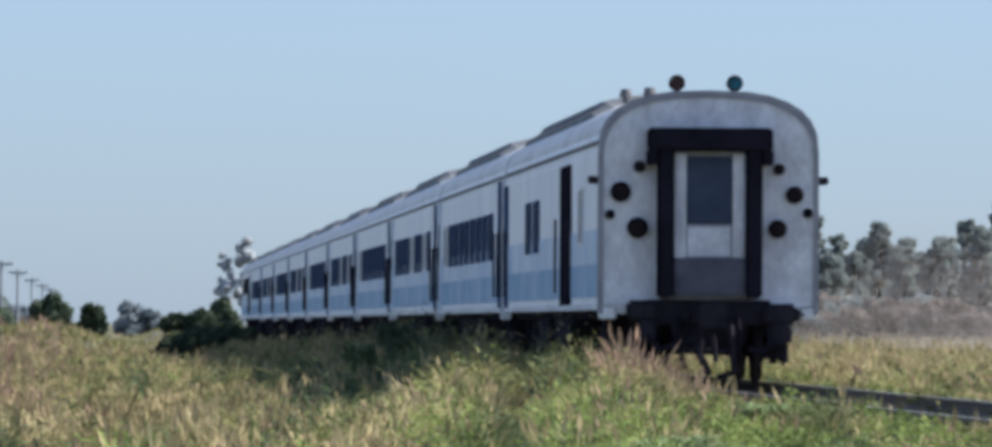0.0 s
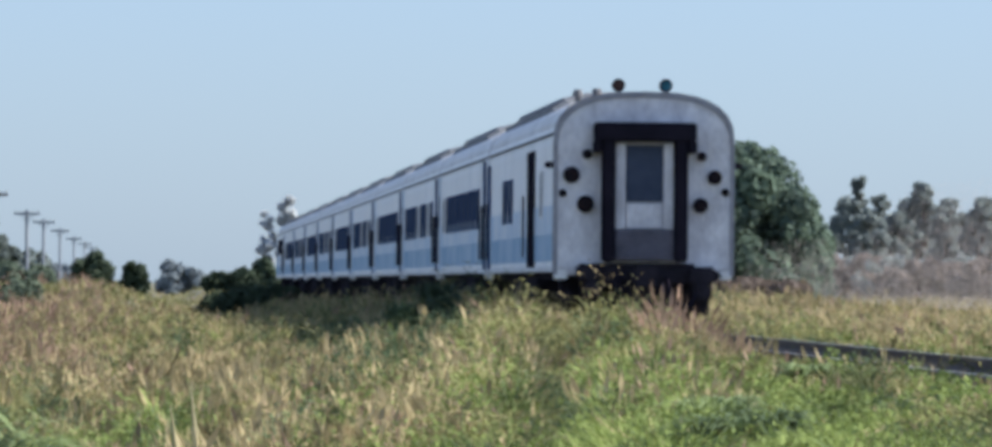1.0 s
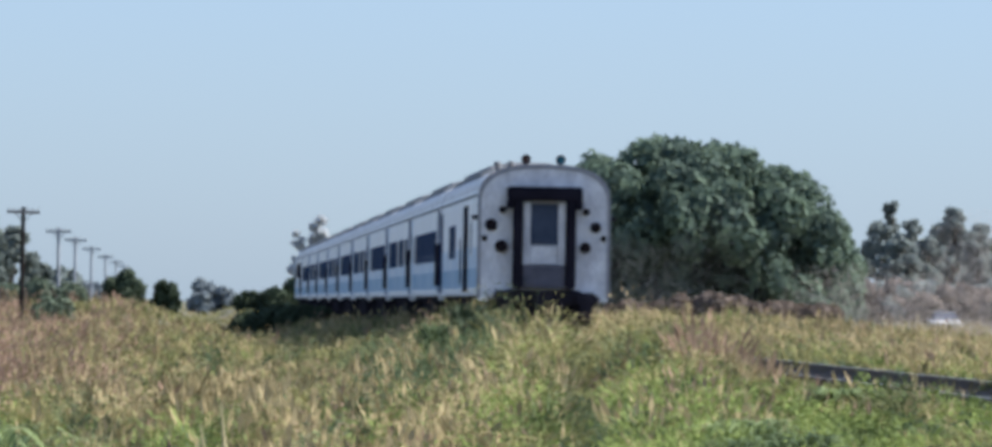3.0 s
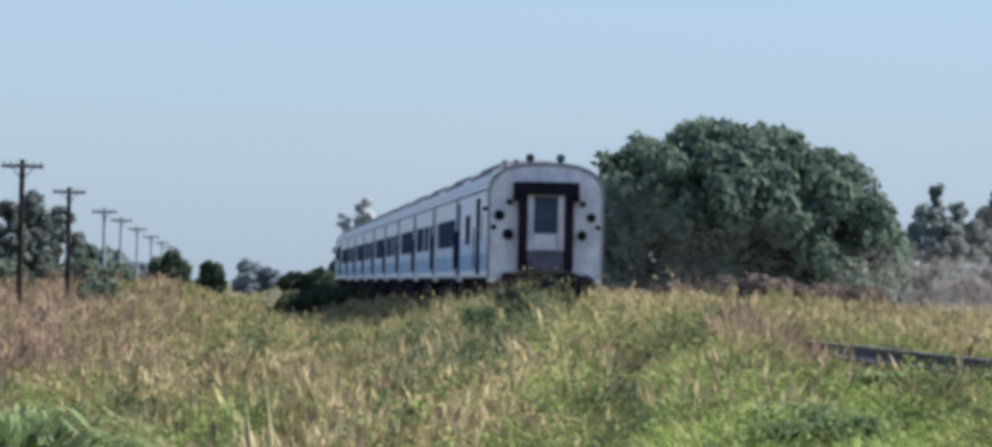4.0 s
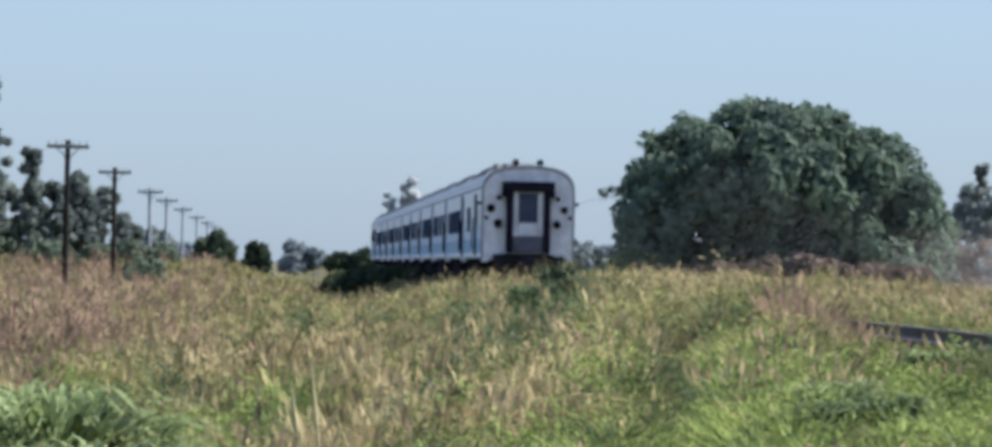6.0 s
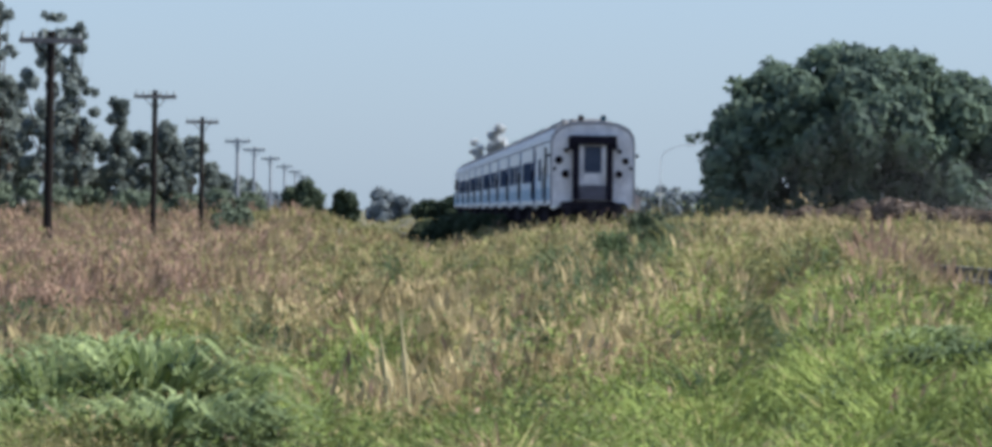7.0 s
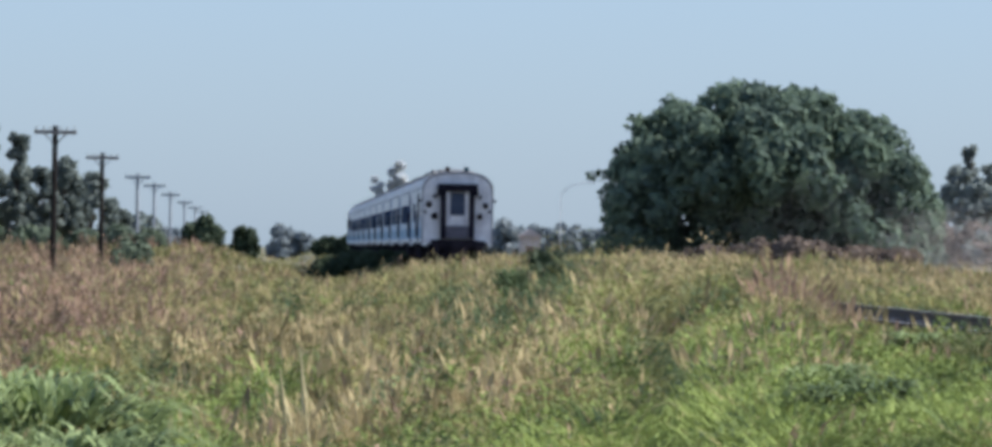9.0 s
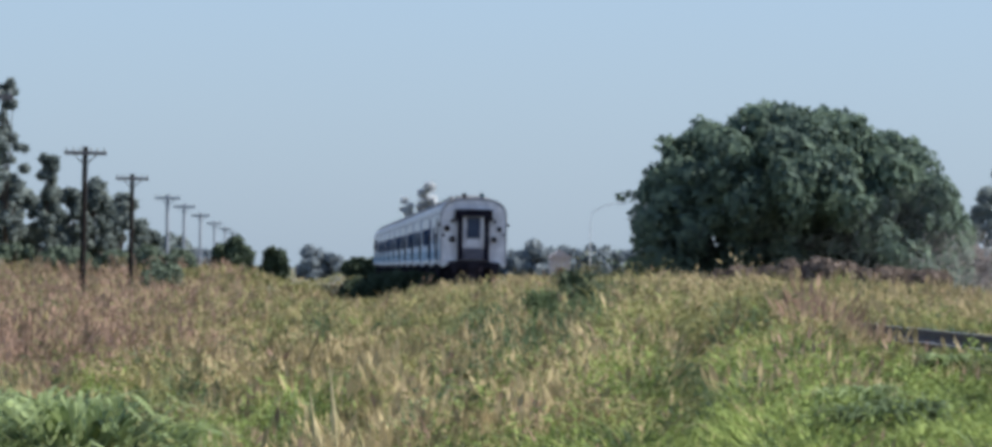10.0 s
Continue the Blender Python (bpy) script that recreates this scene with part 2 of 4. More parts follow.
def ground_z(x, y):
    """Height of the soil: a plain, a low bank under the track, a hummocky shoulder beside it."""
    x, y = np.asarray(x, float), np.asarray(y, float)
    off = np.abs(x - TRACK_X)
    bank = np.interp(x, (-60, -1.5, 0.5, 6.0, 10.6, 13, 17, 60), (-1.0, -1.05, -1.0, -0.20, -0.22, -0.62, -0.65, -0.65))
    plain = -1.0 + 0.72 * (1 - smooth(2.3, 4.6, off)) + 0.35 * smooth(11, 17, x) + (0.2 * smooth(230, 340, y) + 0.85 * smooth(345, 410, y)) * (1 - smooth(-5, 2, x)) + 0.4 * smooth(230, 600, y) * smooth(11, 20, x)
    rise = 0.76 * smooth(200, 262, y) * (1 - smooth(300, 360, y)) * smooth(10.5, 13.5, x) * (1 - smooth(22, 29, x))
    k = smooth(190, 300, y)
    ripple = 0.07 * np.sin(x * 0.91 + 1.3) * np.sin(y * 0.083 + x * 0.17) + 0.04 * np.sin(x * 1.7 + y * 0.21) + 0.09 * np.sin(x * 2.3 - y * 0.17) * smooth(20, 40, y) * (1 - smooth(150, 220, y))
    return bank * (1 - k) + plain * k + rise + ripple * smooth(2.2, 4.0, off)


def ground():
    xs = np.concatenate([-np.geomspace(40, 3000, 16)[::-1], np.linspace(-36, 60, 97), np.geomspace(66, 3000, 16)])
    ys = np.concatenate([[-400, -150, -60, -20], np.linspace(0, 400, 101), np.geomspace(410, 4800, 40)])
    gx, gy = np.meshgrid(xs, ys)
    gz = ground_z(gx, gy)
    flat = smooth(120, 400, np.abs(gx))
    gz = gz * (1 - flat) - 0.25 * flat
    nx, ny = len(xs), len(ys)
    verts = np.stack([gx, gy, gz], -1).reshape(-1, 3)
    faces = [(j * nx + i, j * nx + i + 1, (j + 1) * nx + i + 1, (j + 1) * nx + i) for j in range(ny - 1) for i in range(nx - 1)]
    me = bpy.data.meshes.new("ground")
    me.from_pydata(verts.tolist(), [], faces)
    for p in me.polygons:
        p.use_smooth = True
    me.materials.append(M_SOIL)
    tagged(new("ground", me), "flat plain of dry soil and thatch under tall grass", "ground", kind="structure")


def track():
    """Two rails on wooden sleepers over a ballast bed."""
    road = empty("railway_track", "single weed-grown railway track with rusty rails on timber sleepers", "railway track", m=pose(TRACK_X, 0, 0))
    road["kind"] = "structure"
    ring = lambda y: [(-2.5, y, -0.42), (-1.75, y, -0.23), (1.75, y, -0.23), (2.5, y, -0.42)]
    part("ballast", loft([ring(y) for y in range(-60, 1600, 20)], close=False, caps=False), M_BALLAST, road, "grey stone ballast bed")
    prof = [(-0.07, -0.16), (0.07, -0.16), (0.07, -0.145), (0.012, -0.125), (0.012, -0.045), (0.036, -0.035), (0.036, -0.004), (0.03, 0),
            (-0.03, 0), (-0.036, -0.004), (-0.036, -0.035), (-0.012, -0.045), (-0.012, -0.125), (-0.07, -0.145)]
    for side in (-1, 1):
        r = part("rail", loft([[(side * 0.873 + a, y, b) for a, b in prof] for y in (-60, 400, 1600)]), M_RAIL, road, "rusty steel rail")
        part("rail_head", boxes((side * 0.873 - 0.016, side * 0.873 + 0.016, -60, 1600, -0.001, 0.004)), M_RAILHEAD, r, "bright worn running surface")
    return road


def sleepers(road):
    first = part("sleeper", boxes((-1.35, 1.35, -0.12, 0.12, -0.30, -0.165), bevel=0.012), M_SLEEPER, road, "weathered timber sleeper")
    first.matrix_basis = pose(0, 44, 0)
    for i in range(1, 200):
        again(first, road, pose(random.uniform(-0.05, 0.05), 44 + i * 0.63, random.uniform(-0.01, 0.006), 0, 0, random.uniform(-1, 1)))


ground()
road = track()

# ---- train ----
LENGTH = 23.6
BODY = 22.7


def section(w, top, shoulder, base=1.02, n=14):
    """Half outline of a coach from the left sill over the roof to the right sill."""
    pts = [(-w, base), (-w, 2.0), (-w, shoulder)]
    for i in range(1, n):
        a = math.pi * (1 - i / n)
        c, s = math.cos(a), math.sin(a)
        pts.append((w * math.copysign(abs(c) ** 0.72, c), shoulder + (top - shoulder) * abs(s) ** 0.80))
    return pts + [(w, shoulder), (w, 2.0), (w, base)]


def bogie(parent, y):
    b = part("bogie", boxes((-1.15, -1.02, y - 1.75, y + 1.75, 0.42, 0.66), (1.02, 1.15, y - 1.75, y + 1.75, 0.42, 0.66),
                            (-1.1, 1.1, y - 0.25, y + 0.25, 0.45, 0.95), (-1.2, -1.0, y - 0.3, y + 0.3, 0.3, 0.9), (1.0, 1.2, y - 0.3, y + 0.3, 0.3, 0.9), bevel=0.02),
             M_IRON, parent, "blackened steel bogie frame")
    for dy in (-1.25, 1.25):
        part("wheelset", rods(((-0.92, y + dy, 0.455), (-0.79, y + dy, 0.455), 0.455), ((0.79, y + dy, 0.455), (0.92, y + dy, 0.455), 0.455),
                              ((-1.1, y + dy, 0.455), (1.1, y + dy, 0.455), 0.08), sides=20), M_IRON, b, "steel wheels on an axle")
        for sx in (-1, 1):
            part("axle_box", boxes((sx * 1.09 - 0.12, sx * 1.09 + 0.12, y + dy - 0.15, y + dy + 0.15, 0.30, 0.60), bevel=0.02), M_IRON, b)


def coach_shell(thing):
    base = section(1.5, 3.93, 3.12)
    shell = loft([[(x, y, z) for x, z in base] for y in (0.0, BODY)], close=False, caps=True)
    body = part("body", shell, M_WHITE, thing, "off-white painted steel body shell")
    for sx in (-1, 1):
        part("blue_band", boxes((sx * 1.506 - 0.006, sx * 1.506 + 0.006, 0.03, BODY - 0.03, 1.16, 1.62)), M_BLUE, body, "light blue painted band along the lower side")
        part("pale_band", boxes((sx * 1.506 - 0.006, sx * 1.506 + 0.006, 0.03, BODY - 0.03, 1.624, 2.10)), M_PALEBLUE, body, "faded pale blue band over the blue")
        part("sill", boxes((sx * 1.49 - 0.03, sx * 1.49 + 0.03, 0.02, BODY - 0.02, 0.98, 1.07), bevel=0.01), M_ROOF, body, "pale sill strip")
        part("gutter", boxes((sx * 1.49 - 0.025, sx * 1.49 + 0.025, 0.05, BODY - 0.05, 3.28, 3.33), bevel=0.008), M_ROOFTOP, body, "grey rain gutter")
    low = [(x, z) for x, z in section(1.46, 4.0, 3.32) if z > 3.3]
    part("roof", loft([[(x * k, y, 3.3 + (z - 3.3) * h) for x, z in low] for y, k, h in
                       ((0.02, 1.0, 1.0), (3.2, 1.0, 1.0), (BODY - 0.02, 1.0, 1.0))], close=False, caps=True), M_ROOF, thing, "pale grey domed roof")
    fairing = part("roof_fairing", loft([[(x * k, y, z + dz) for x, z in ((-1.28, 3.62), (-1.20, 3.88), (-0.95, 4.02), (0, 4.12), (0.95, 4.02), (1.20, 3.88), (1.28, 3.62))]
                                         for y, k, dz in ((4.6, 0.86, -0.2), (6.2, 1, 0), (21.6, 1, 0), (22.2, 0.9, -0.14))], close=False, caps=True),
                   M_DUCT, thing, "grey raised roof duct")
    part("duct_cover", loft([[(x * k, y, z + dz) for x, z in ((-1.02, 4.0), (-0.95, 4.09), (-0.5, 4.19), (0, 4.21), (0.5, 4.19), (0.95, 4.09), (1.02, 4.0))]
                             for y, k, dz in ((6.4, 0.9, -0.09), (7.4, 1, 0), (20.8, 1, 0), (21.4, 0.9, -0.1))], close=False, caps=True),
         M_ROOFTOP, fairing, "dark weathered duct cover")
    part("underframe", boxes((-1.3, 1.3, 0.15, BODY - 0.15, 0.86, 1.03), (-0.25, 0.25, -0.3, BODY + 0.3, 0.80, 0.98), bevel=0.01), M_IRON, thing, "black steel underframe")
    part("battery_box", boxes((-1.36, -0.45, 7.4, 11.4, 0.30, 0.9), bevel=0.03), M_IRON, thing)
    part("equipment_box", boxes((-1.36, -0.5, 13.0, 15.8, 0.34, 0.9), bevel=0.03), M_IRON, thing)
    part("air_tank", rods(((0.8, 8.5, 0.62), (0.8, 12.5, 0.62), 0.26), ((-0.9, 12.3, 0.65), (-0.9, 14.3, 0.65), 0.22), sides=14), M_IRON, thing)
    for y in (3.3, BODY - 3.3):
        bogie(thing, y)
    return body


def end_steps(thing):
    for sx in (-1, 1):
        part("corner_step", boxes((sx * 1.42 - 0.09, sx * 1.42 + 0.09, 0.0, 0.24, 0.86, 1.02), bevel=0.015), M_WHITE, thing, "white corner stirrup")


def side_window(thing, sx, y, w, z0=1.95, z1=2.68, blind=False):
    f = part("window", boxes((sx * 1.512 - 0.012, sx * 1.512 + 0.012, y - w / 2 - 0.05, y + w / 2 + 0.05, z0 - 0.05, z1 + 0.05), bevel=0.006), M_BLUE2 if not blind else M_ROOF, thing)
    part("pane", boxes((sx * 1.520 - 0.010, sx * 1.520 + 0.010, y - w / 2, y + w / 2, z0, z1)), M_BLIND if blind else M_GLASS, f, "pale drawn blind behind glass" if blind else "")


def side_door(thing, sx, y, w, z0=1.06, z1=3.12, wide=False, pale=False):
    d = part("door", boxes((sx * 1.512 - 0.012, sx * 1.512 + 0.012, y - w / 2, y + w / 2, z0, z1), bevel=0.006), M_PALEBLUE if pale else M_RUBBER if wide else M_BLUE2, thing,
             "faded pale blue entrance door" if pale else "dark open baggage doorway" if wide else "dark blue entrance door")
    if pale:
        part("door_window", boxes((sx * 1.522 - 0.008, sx * 1.522 + 0.008, y - 0.24, y + 0.24, 2.05, 2.80), bevel=0.004), M_GLASS, d)
    for dy in (-w / 2 - 0.16, w / 2 + 0.16):
        part("handrail", rods(((sx * 1.58, y + dy, 1.25), (sx * 1.58, y + dy, 2.35), 0.02), sides=8), M_IRON, d)
    part("step", boxes((sx * 1.45 - 0.14, sx * 1.45 + 0.14, y - w / 2, y + w / 2, 0.50, 0.53), (sx * 1.45 - 0.12, sx * 1.45 + 0.12, y - w / 2, y + w / 2, 0.76, 0.79)), M_IRON, d)


def coach_ends(thing, rear_detail=False):
    for y, s in ((0.0, -1), (BODY, 1)):
        if not (rear_detail and s < 0):
            part("gangway", boxes((-1.36, -0.5, min(y, y + s * 0.34), max(y, y + s * 0.34), 1.0, 3.3), (0.5, 1.36, min(y, y + s * 0.34), max(y, y + s * 0.34), 1.0, 3.3),
                                  (-1.30, 1.30, min(y, y + s * 0.34), max(y, y + s * 0.34), 3.1, 3.56), bevel=0.03), M_RUBBER, thing, "black rubber gangway bellows")


def lamp_on(thing, x, z, r, y=-0.02, deep=0.09, lens=None, name="marker_lamp"):
    c = part(name, rods(((x, y + 0.04, z), (x, y - deep, z), r, r * 0.96), sides=18), M_RUBBER, thing, "black lamp housing")
    part("lens", rods(((x, y - deep - 0.012, z), (x, y - deep + 0.002, z), r * 0.72, r * 0.8), sides=18), lens or M_LENS, c)


def rear_face(thing):
    """The tail end: a pale plate, gangway frame, end door, lamps, corner gear and coupler."""
    rim = section(1.505, 3.985, 3.14, 0.93)
    inner = [(x * 0.965, min(z, 3.985) - (0.07 if z > 3.3 else 0)) for x, z in rim]
    bm = loft([[(x, -0.03, z) for x, z in rim], [(x, 0.02, z) for x, z in rim]], close=True, caps=True)
    plate = part("end_plate", bm, M_GREY, thing, "pale grey dusty end panel")
    bm = bmesh.new()
    a = [bm.verts.new((x * 1.012, -0.055, z + (0.03 if z > 3.3 else 0))) for x, z in rim]
    b = [bm.verts.new((x, -0.055, z)) for x, z in inner]
    c = [bm.verts.new((x * 1.012, 0.10, z + (0.03 if z > 3.3 else 0))) for x, z in rim]
    for i in range(len(a) - 1):
        bm.faces.new((a[i], a[i + 1], b[i + 1], b[i]))
        bm.faces.new((a[i], c[i], c[i + 1], a[i + 1]))
    part("rim", bm, M_RIM, plate, "darker rounded corner rim")
    g = part("gangway_frame", boxes((-0.72, -0.50, -0.36, -0.03, 1.15, 3.2), (0.50, 0.72, -0.36, -0.03, 1.15, 3.2), (-0.86, 0.86, -0.40, -0.03, 3.17, 3.49), bevel=0.035),
             M_RUBBER, thing, "black gangway frame with a wide hood")
    for x in (-0.80, 0.80):
        part("hood_bracket", boxes((x - 0.07, x + 0.07, -0.38, -0.04, 2.98, 3.19), bevel=0.02), M_RUBBER, g)
    d = part("end_door", boxes((-0.50, 0.50, -0.13, -0.04, 1.15, 3.18)), M_DOORGREY, thing, "grey end door with a dark window")
    for x in (-0.405, 0.405):
        part("door_jamb", boxes((x - 0.085, x + 0.085, -0.20, -0.12, 1.70, 3.14), bevel=0.015), M_GREY, d, "pale grey door jamb")
    part("door_window", boxes((-0.31, 0.33, -0.155, -0.12, 2.17, 3.10), bevel=0.012), M_GLASS, d, "dark door glass")
    part("door_panel", boxes((-0.30, 0.30, -0.15, -0.12, 1.72, 2.13), bevel=0.012), M_GREY, d, "pale lower door panel")
    part("fall_plate", boxes((-0.50, 0.50, -0.24, -0.12, 1.18, 1.70), bevel=0.02), M_DARKPANEL, d, "dark folded footplate")
    for x, z, r in ((-0.955, 2.96, 0.085), (-1.215, 2.61, 0.145), (-0.98, 2.12, 0.15), (0.97, 2.93, 0.08), (1.19, 2.58, 0.125), (0.955, 2.11, 0.13)):
        lamp_on(thing, x, z, r)
    for x, z in ((-1.36, 2.30), (1.37, 2.33)):
        lamp_on(thing, x, z, 0.07, deep=0.05)
    for sx in (-1, 1):
        part("side_lamp", boxes((sx * 1.57 - 0.09, sx * 1.57 + 0.09, -0.05, 0.12, 2.72, 2.83), bevel=0.02), M_IRON, thing, "small black side marker lamp")
    for x, lens in ((-0.43, M_LENSR), (0.37, M_LENSB)):
        h = part("roof_lamp", rods(((x, 0.3, 4.12), (x, 0.12, 4.12), 0.105, 0.115), sides=16), M_RUBBER, thing, "round black roof lamp")
        part("stalk", rods(((x, 0.26, 3.92), (x, 0.26, 4.06), 0.025), sides=8), M_IRON, h)
        part("lens", rods(((x, 0.125, 4.12), (x, 0.105, 4.12), 0.085), sides=16), lens, h)
    for x, y in ((-0.72, 1.2), (-1.0, 1.9)):
        part("roof_vent", rods(((x, y, 3.75), (x, y, 4.0), 0.05), ((x, y, 3.98), (x, y, 4.09), 0.10, 0.07), sides=12), M_ROOFTOP, thing, "small mushroom roof vent")
    for sx in (-1, 1):
        part("corner_step", boxes((sx * 1.38 - 0.11, sx * 1.38 + 0.11, -0.05, 0.35, 0.86, 1.04), bevel=0.02), M_WHITE, thing, "white corner stirrup")
    part("headstock", boxes((-0.86, 0.86, -0.10, 0.2, 0.78, 1.13), bevel=0.02), M_IRON, thing, "black headstock beam")
    for sx in (-1, 1):
        part("hose", rods(((sx * 0.40, -0.12, 0.90), (sx * 0.43, -0.30, 0.62), 0.03), ((sx * 0.43, -0.30, 0.62), (sx * 0.38, -0.34, 0.36), 0.03), sides=8), M_RUBBER, thing, "black brake hose")
    k = part("coupler", boxes((-0.14, 0.14, -0.75, 0.2, 0.78, 1.04), (-0.2, 0.2, -0.85, -0.6, 0.72, 1.08), bevel=0.03), M_IRON, thing, "heavy automatic coupler")
    part("hook_chain", rods(((0.0, -0.6, 0.8), (0.06, -0.62, 0.28), 0.035), ((-0.1, -0.5, 0.8), (-0.16, -0.52, 0.3), 0.03), sides=8), M_IRON, k)
    gear = part("corner_gear", boxes((0.74, 1.20, -0.42, -0.05, 0.78, 1.08), (0.80, 1.12, -0.46, -0.06, 0.50, 0.82), (0.96, 1.08, -0.40, -0.10, 0.22, 0.55), (1.14, 1.30, -0.36, -0.1, 0.86, 1.0), bevel=0.05),
                M_IRON, thing, "grimy jumper box and step bracket under the corner")
    part("jumper_cable", rods(((0.88, -0.44, 0.62), (0.72, -0.46, 0.40), 0.035), ((0.72, -0.46, 0.40), (0.52, -0.46, 0.46), 0.035), sides=8), M_RUBBER, gear)
    gear = part("corner_gear", boxes((-1.14, -0.72, -0.40, -0.05, 0.84, 1.12), (-1.0, -0.74, -0.42, -0.08, 0.55, 0.86), bevel=0.05), M_IRON, thing, "grimy jumper box under the corner")
    part("jumper_cable", rods(((-0.86, -0.42, 0.66), (-0.70, -0.46, 0.42), 0.035), ((-0.70, -0.46, 0.42), (-0.50, -0.46, 0.52), 0.035), sides=8), M_RUBBER, gear)
    part("brake_rigging", rods(((-0.5, -0.2, 0.8), (-0.34, -0.3, 0.18), 0.04), ((0.28, -0.3, 0.8), (0.34, -0.34, 0.12), 0.05), ((-0.42, -0.24, 0.44), (0.36, -0.3, 0.40), 0.045),
                               ((0.34, -0.34, 0.14), (0.10, -0.36, 0.06), 0.04), ((-0.2, -0.3, 0.5), (0.0, -0.34, 0.1), 0.05), sides=8), M_IRON, thing, "hanging hoses and brake rigging")
    part("guard_iron", boxes((-0.95, -0.85, -0.05, 0.05, 0.25, 0.85), (0.85, 0.95, -0.05, 0.05, 0.25, 0.85), (-0.5, 0.5, -0.08, 0.0, 0.5, 0.82), bevel=0.01), M_IRON, thing)


def passenger_coach(seed):
    rnd = random.Random(seed)
    c = empty("passenger_coach", "white and light blue passenger coach with a grimy body", "railway coach", "coaches of the train")
    coach_shell(c)
    coach_ends(c)
    end_steps(c)
    for sx in (-1, 1):
        side_door(c, sx, 0.53, 0.80, z1=3.24)
        side_door(c, sx, BODY - 0.53, 0.95, z1=3.24, pale=True)
        for i in range(9):
            side_window(c, sx, 3.3 + i * 2.03, 1.36, blind=rnd.random() < 0.12)
    return c


def baggage_coach():
    c = empty("baggage_coach", "white and light blue baggage coach with a grey tail end", "railway coach", "coaches of the train")
    coach_shell(c)
    coach_ends(c, True)
    for sx in (-1, 1):
        side_door(c, sx, 6.9, 2.3, wide=True)
        side_door(c, sx, BODY - 0.62, 0.95)
        side_window(c, sx, 13.9, 1.3)
        side_window(c, sx, 15.9, 1.3)
        side_window(c, sx, 3.6, 0.7, blind=True)
    rear_face(c)
    return c


def locomotive():
    c = empty("locomotive", "white and blue diesel locomotive at the head of the train", "locomotive", "coaches of the train")
    coach_shell(c)
    part("exhaust_stack", boxes((-0.35, 0.35, 11, 12.2, 3.95, 4.15), bevel=0.03), M_IRON, c)
    for sx in (-1, 1):
        for i in range(5):
            part("grille", boxes((sx * 1.512 - 0.012, sx * 1.512 + 0.012, 5 + i * 2.6, 7.1 + i * 2.6, 2.2, 3.0), bevel=0.01), M_IRON, c)
        side_window(c, sx, 20.6, 1.0)
        side_door(c, sx, 2.6, 0.8)
    part("nose", boxes((-1.35, 1.35, BODY, BODY + 0.7, 1.0, 2.5), bevel=0.15), M_BLUE, c)
    return c


first_coach = passenger_coach(1)
second_coach = passenger_coach(4)
train = [baggage_coach(), first_coach, second_coach]
for i in range(7):
    train.append(copy_thing((first_coach, second_coach)[i % 2], Matrix()))
train.append(locomotive())
RUN = ((0.0, 93.8), (2.5, 145.7), (5.0, 200.5), (7.5, 256.5), (10.0, 312.5))


# ---- telegraph line, lamps and far buildings ----
def telegraph_pole(wood, arm_wood):
    p = empty("telegraph_pole", "dark weathered timber telegraph pole with crossarms in tall grass", "utility pole", "telegraph poles along the line")
    part("post", rods(((0, 0, -0.6), (0, 0, 6.2), 0.125, 0.10), sides=12), wood, p)
    arm = part("crossarm", boxes((-0.80, 0.80, -0.14, -0.04, 5.88, 6.02), bevel=0.012), arm_wood, p)
    for x in (-0.72, -0.45, -0.2, 0.2, 0.45, 0.72):
        part("insulator", rods(((x, -0.09, 6.0), (x, -0.09, 6.16), 0.045, 0.03), sides=10), M_INSUL, arm)
    part("brace", rods(((-0.42, -0.06, 5.9), (0, -0.1, 5.45), 0.02), ((0.42, -0.06, 5.9), (0, -0.1, 5.45), 0.02), sides=6), wood, p)
    return p


POLE_X = -8.0
pole = telegraph_pole(M_POLE, M_ARM)
# beyond 400 m the poles take the wood colour with haze mixed in
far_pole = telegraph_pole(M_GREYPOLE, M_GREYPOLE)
far_pole["label"] = "telegraph pole far along the line, distance haze put into its grey"
far_pole.matrix_basis = pose(POLE_X, 433, -1.0, 0, -0.3, 4)
pole.matrix_basis = pose(POLE_X, 173, -1.0, 0, 0.5, 0)
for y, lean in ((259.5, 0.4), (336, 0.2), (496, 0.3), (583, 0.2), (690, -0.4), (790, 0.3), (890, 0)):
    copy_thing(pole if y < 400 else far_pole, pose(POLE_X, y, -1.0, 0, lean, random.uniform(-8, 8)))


def street_lamp():
    p = empty("street_lamp", "thin grey arched street lamp far beyond the track", "street lamp", m=pose(21.7, 500, -0.7))
    bm = rods(((0, 0, 0), (0, 0, 5.2), 0.04, 0.03), sides=8)
    last = Vector((0, 0, 5.2))
    for i in range(1, 7):
        a = i / 6 * math.pi / 2
        q = Vector((2.0 * (1 - math.cos(a)), 0, 5.2 + 1.2 * math.sin(a)))
        rod(bm, last, q, 0.025, sides=8)
        last = q
    part("mast", bm, M_ZINC, p)
    part("lantern", boxes((1.9, 2.5, -0.10, 0.10, 6.34, 6.44), bevel=0.03), M_ZINC, p)


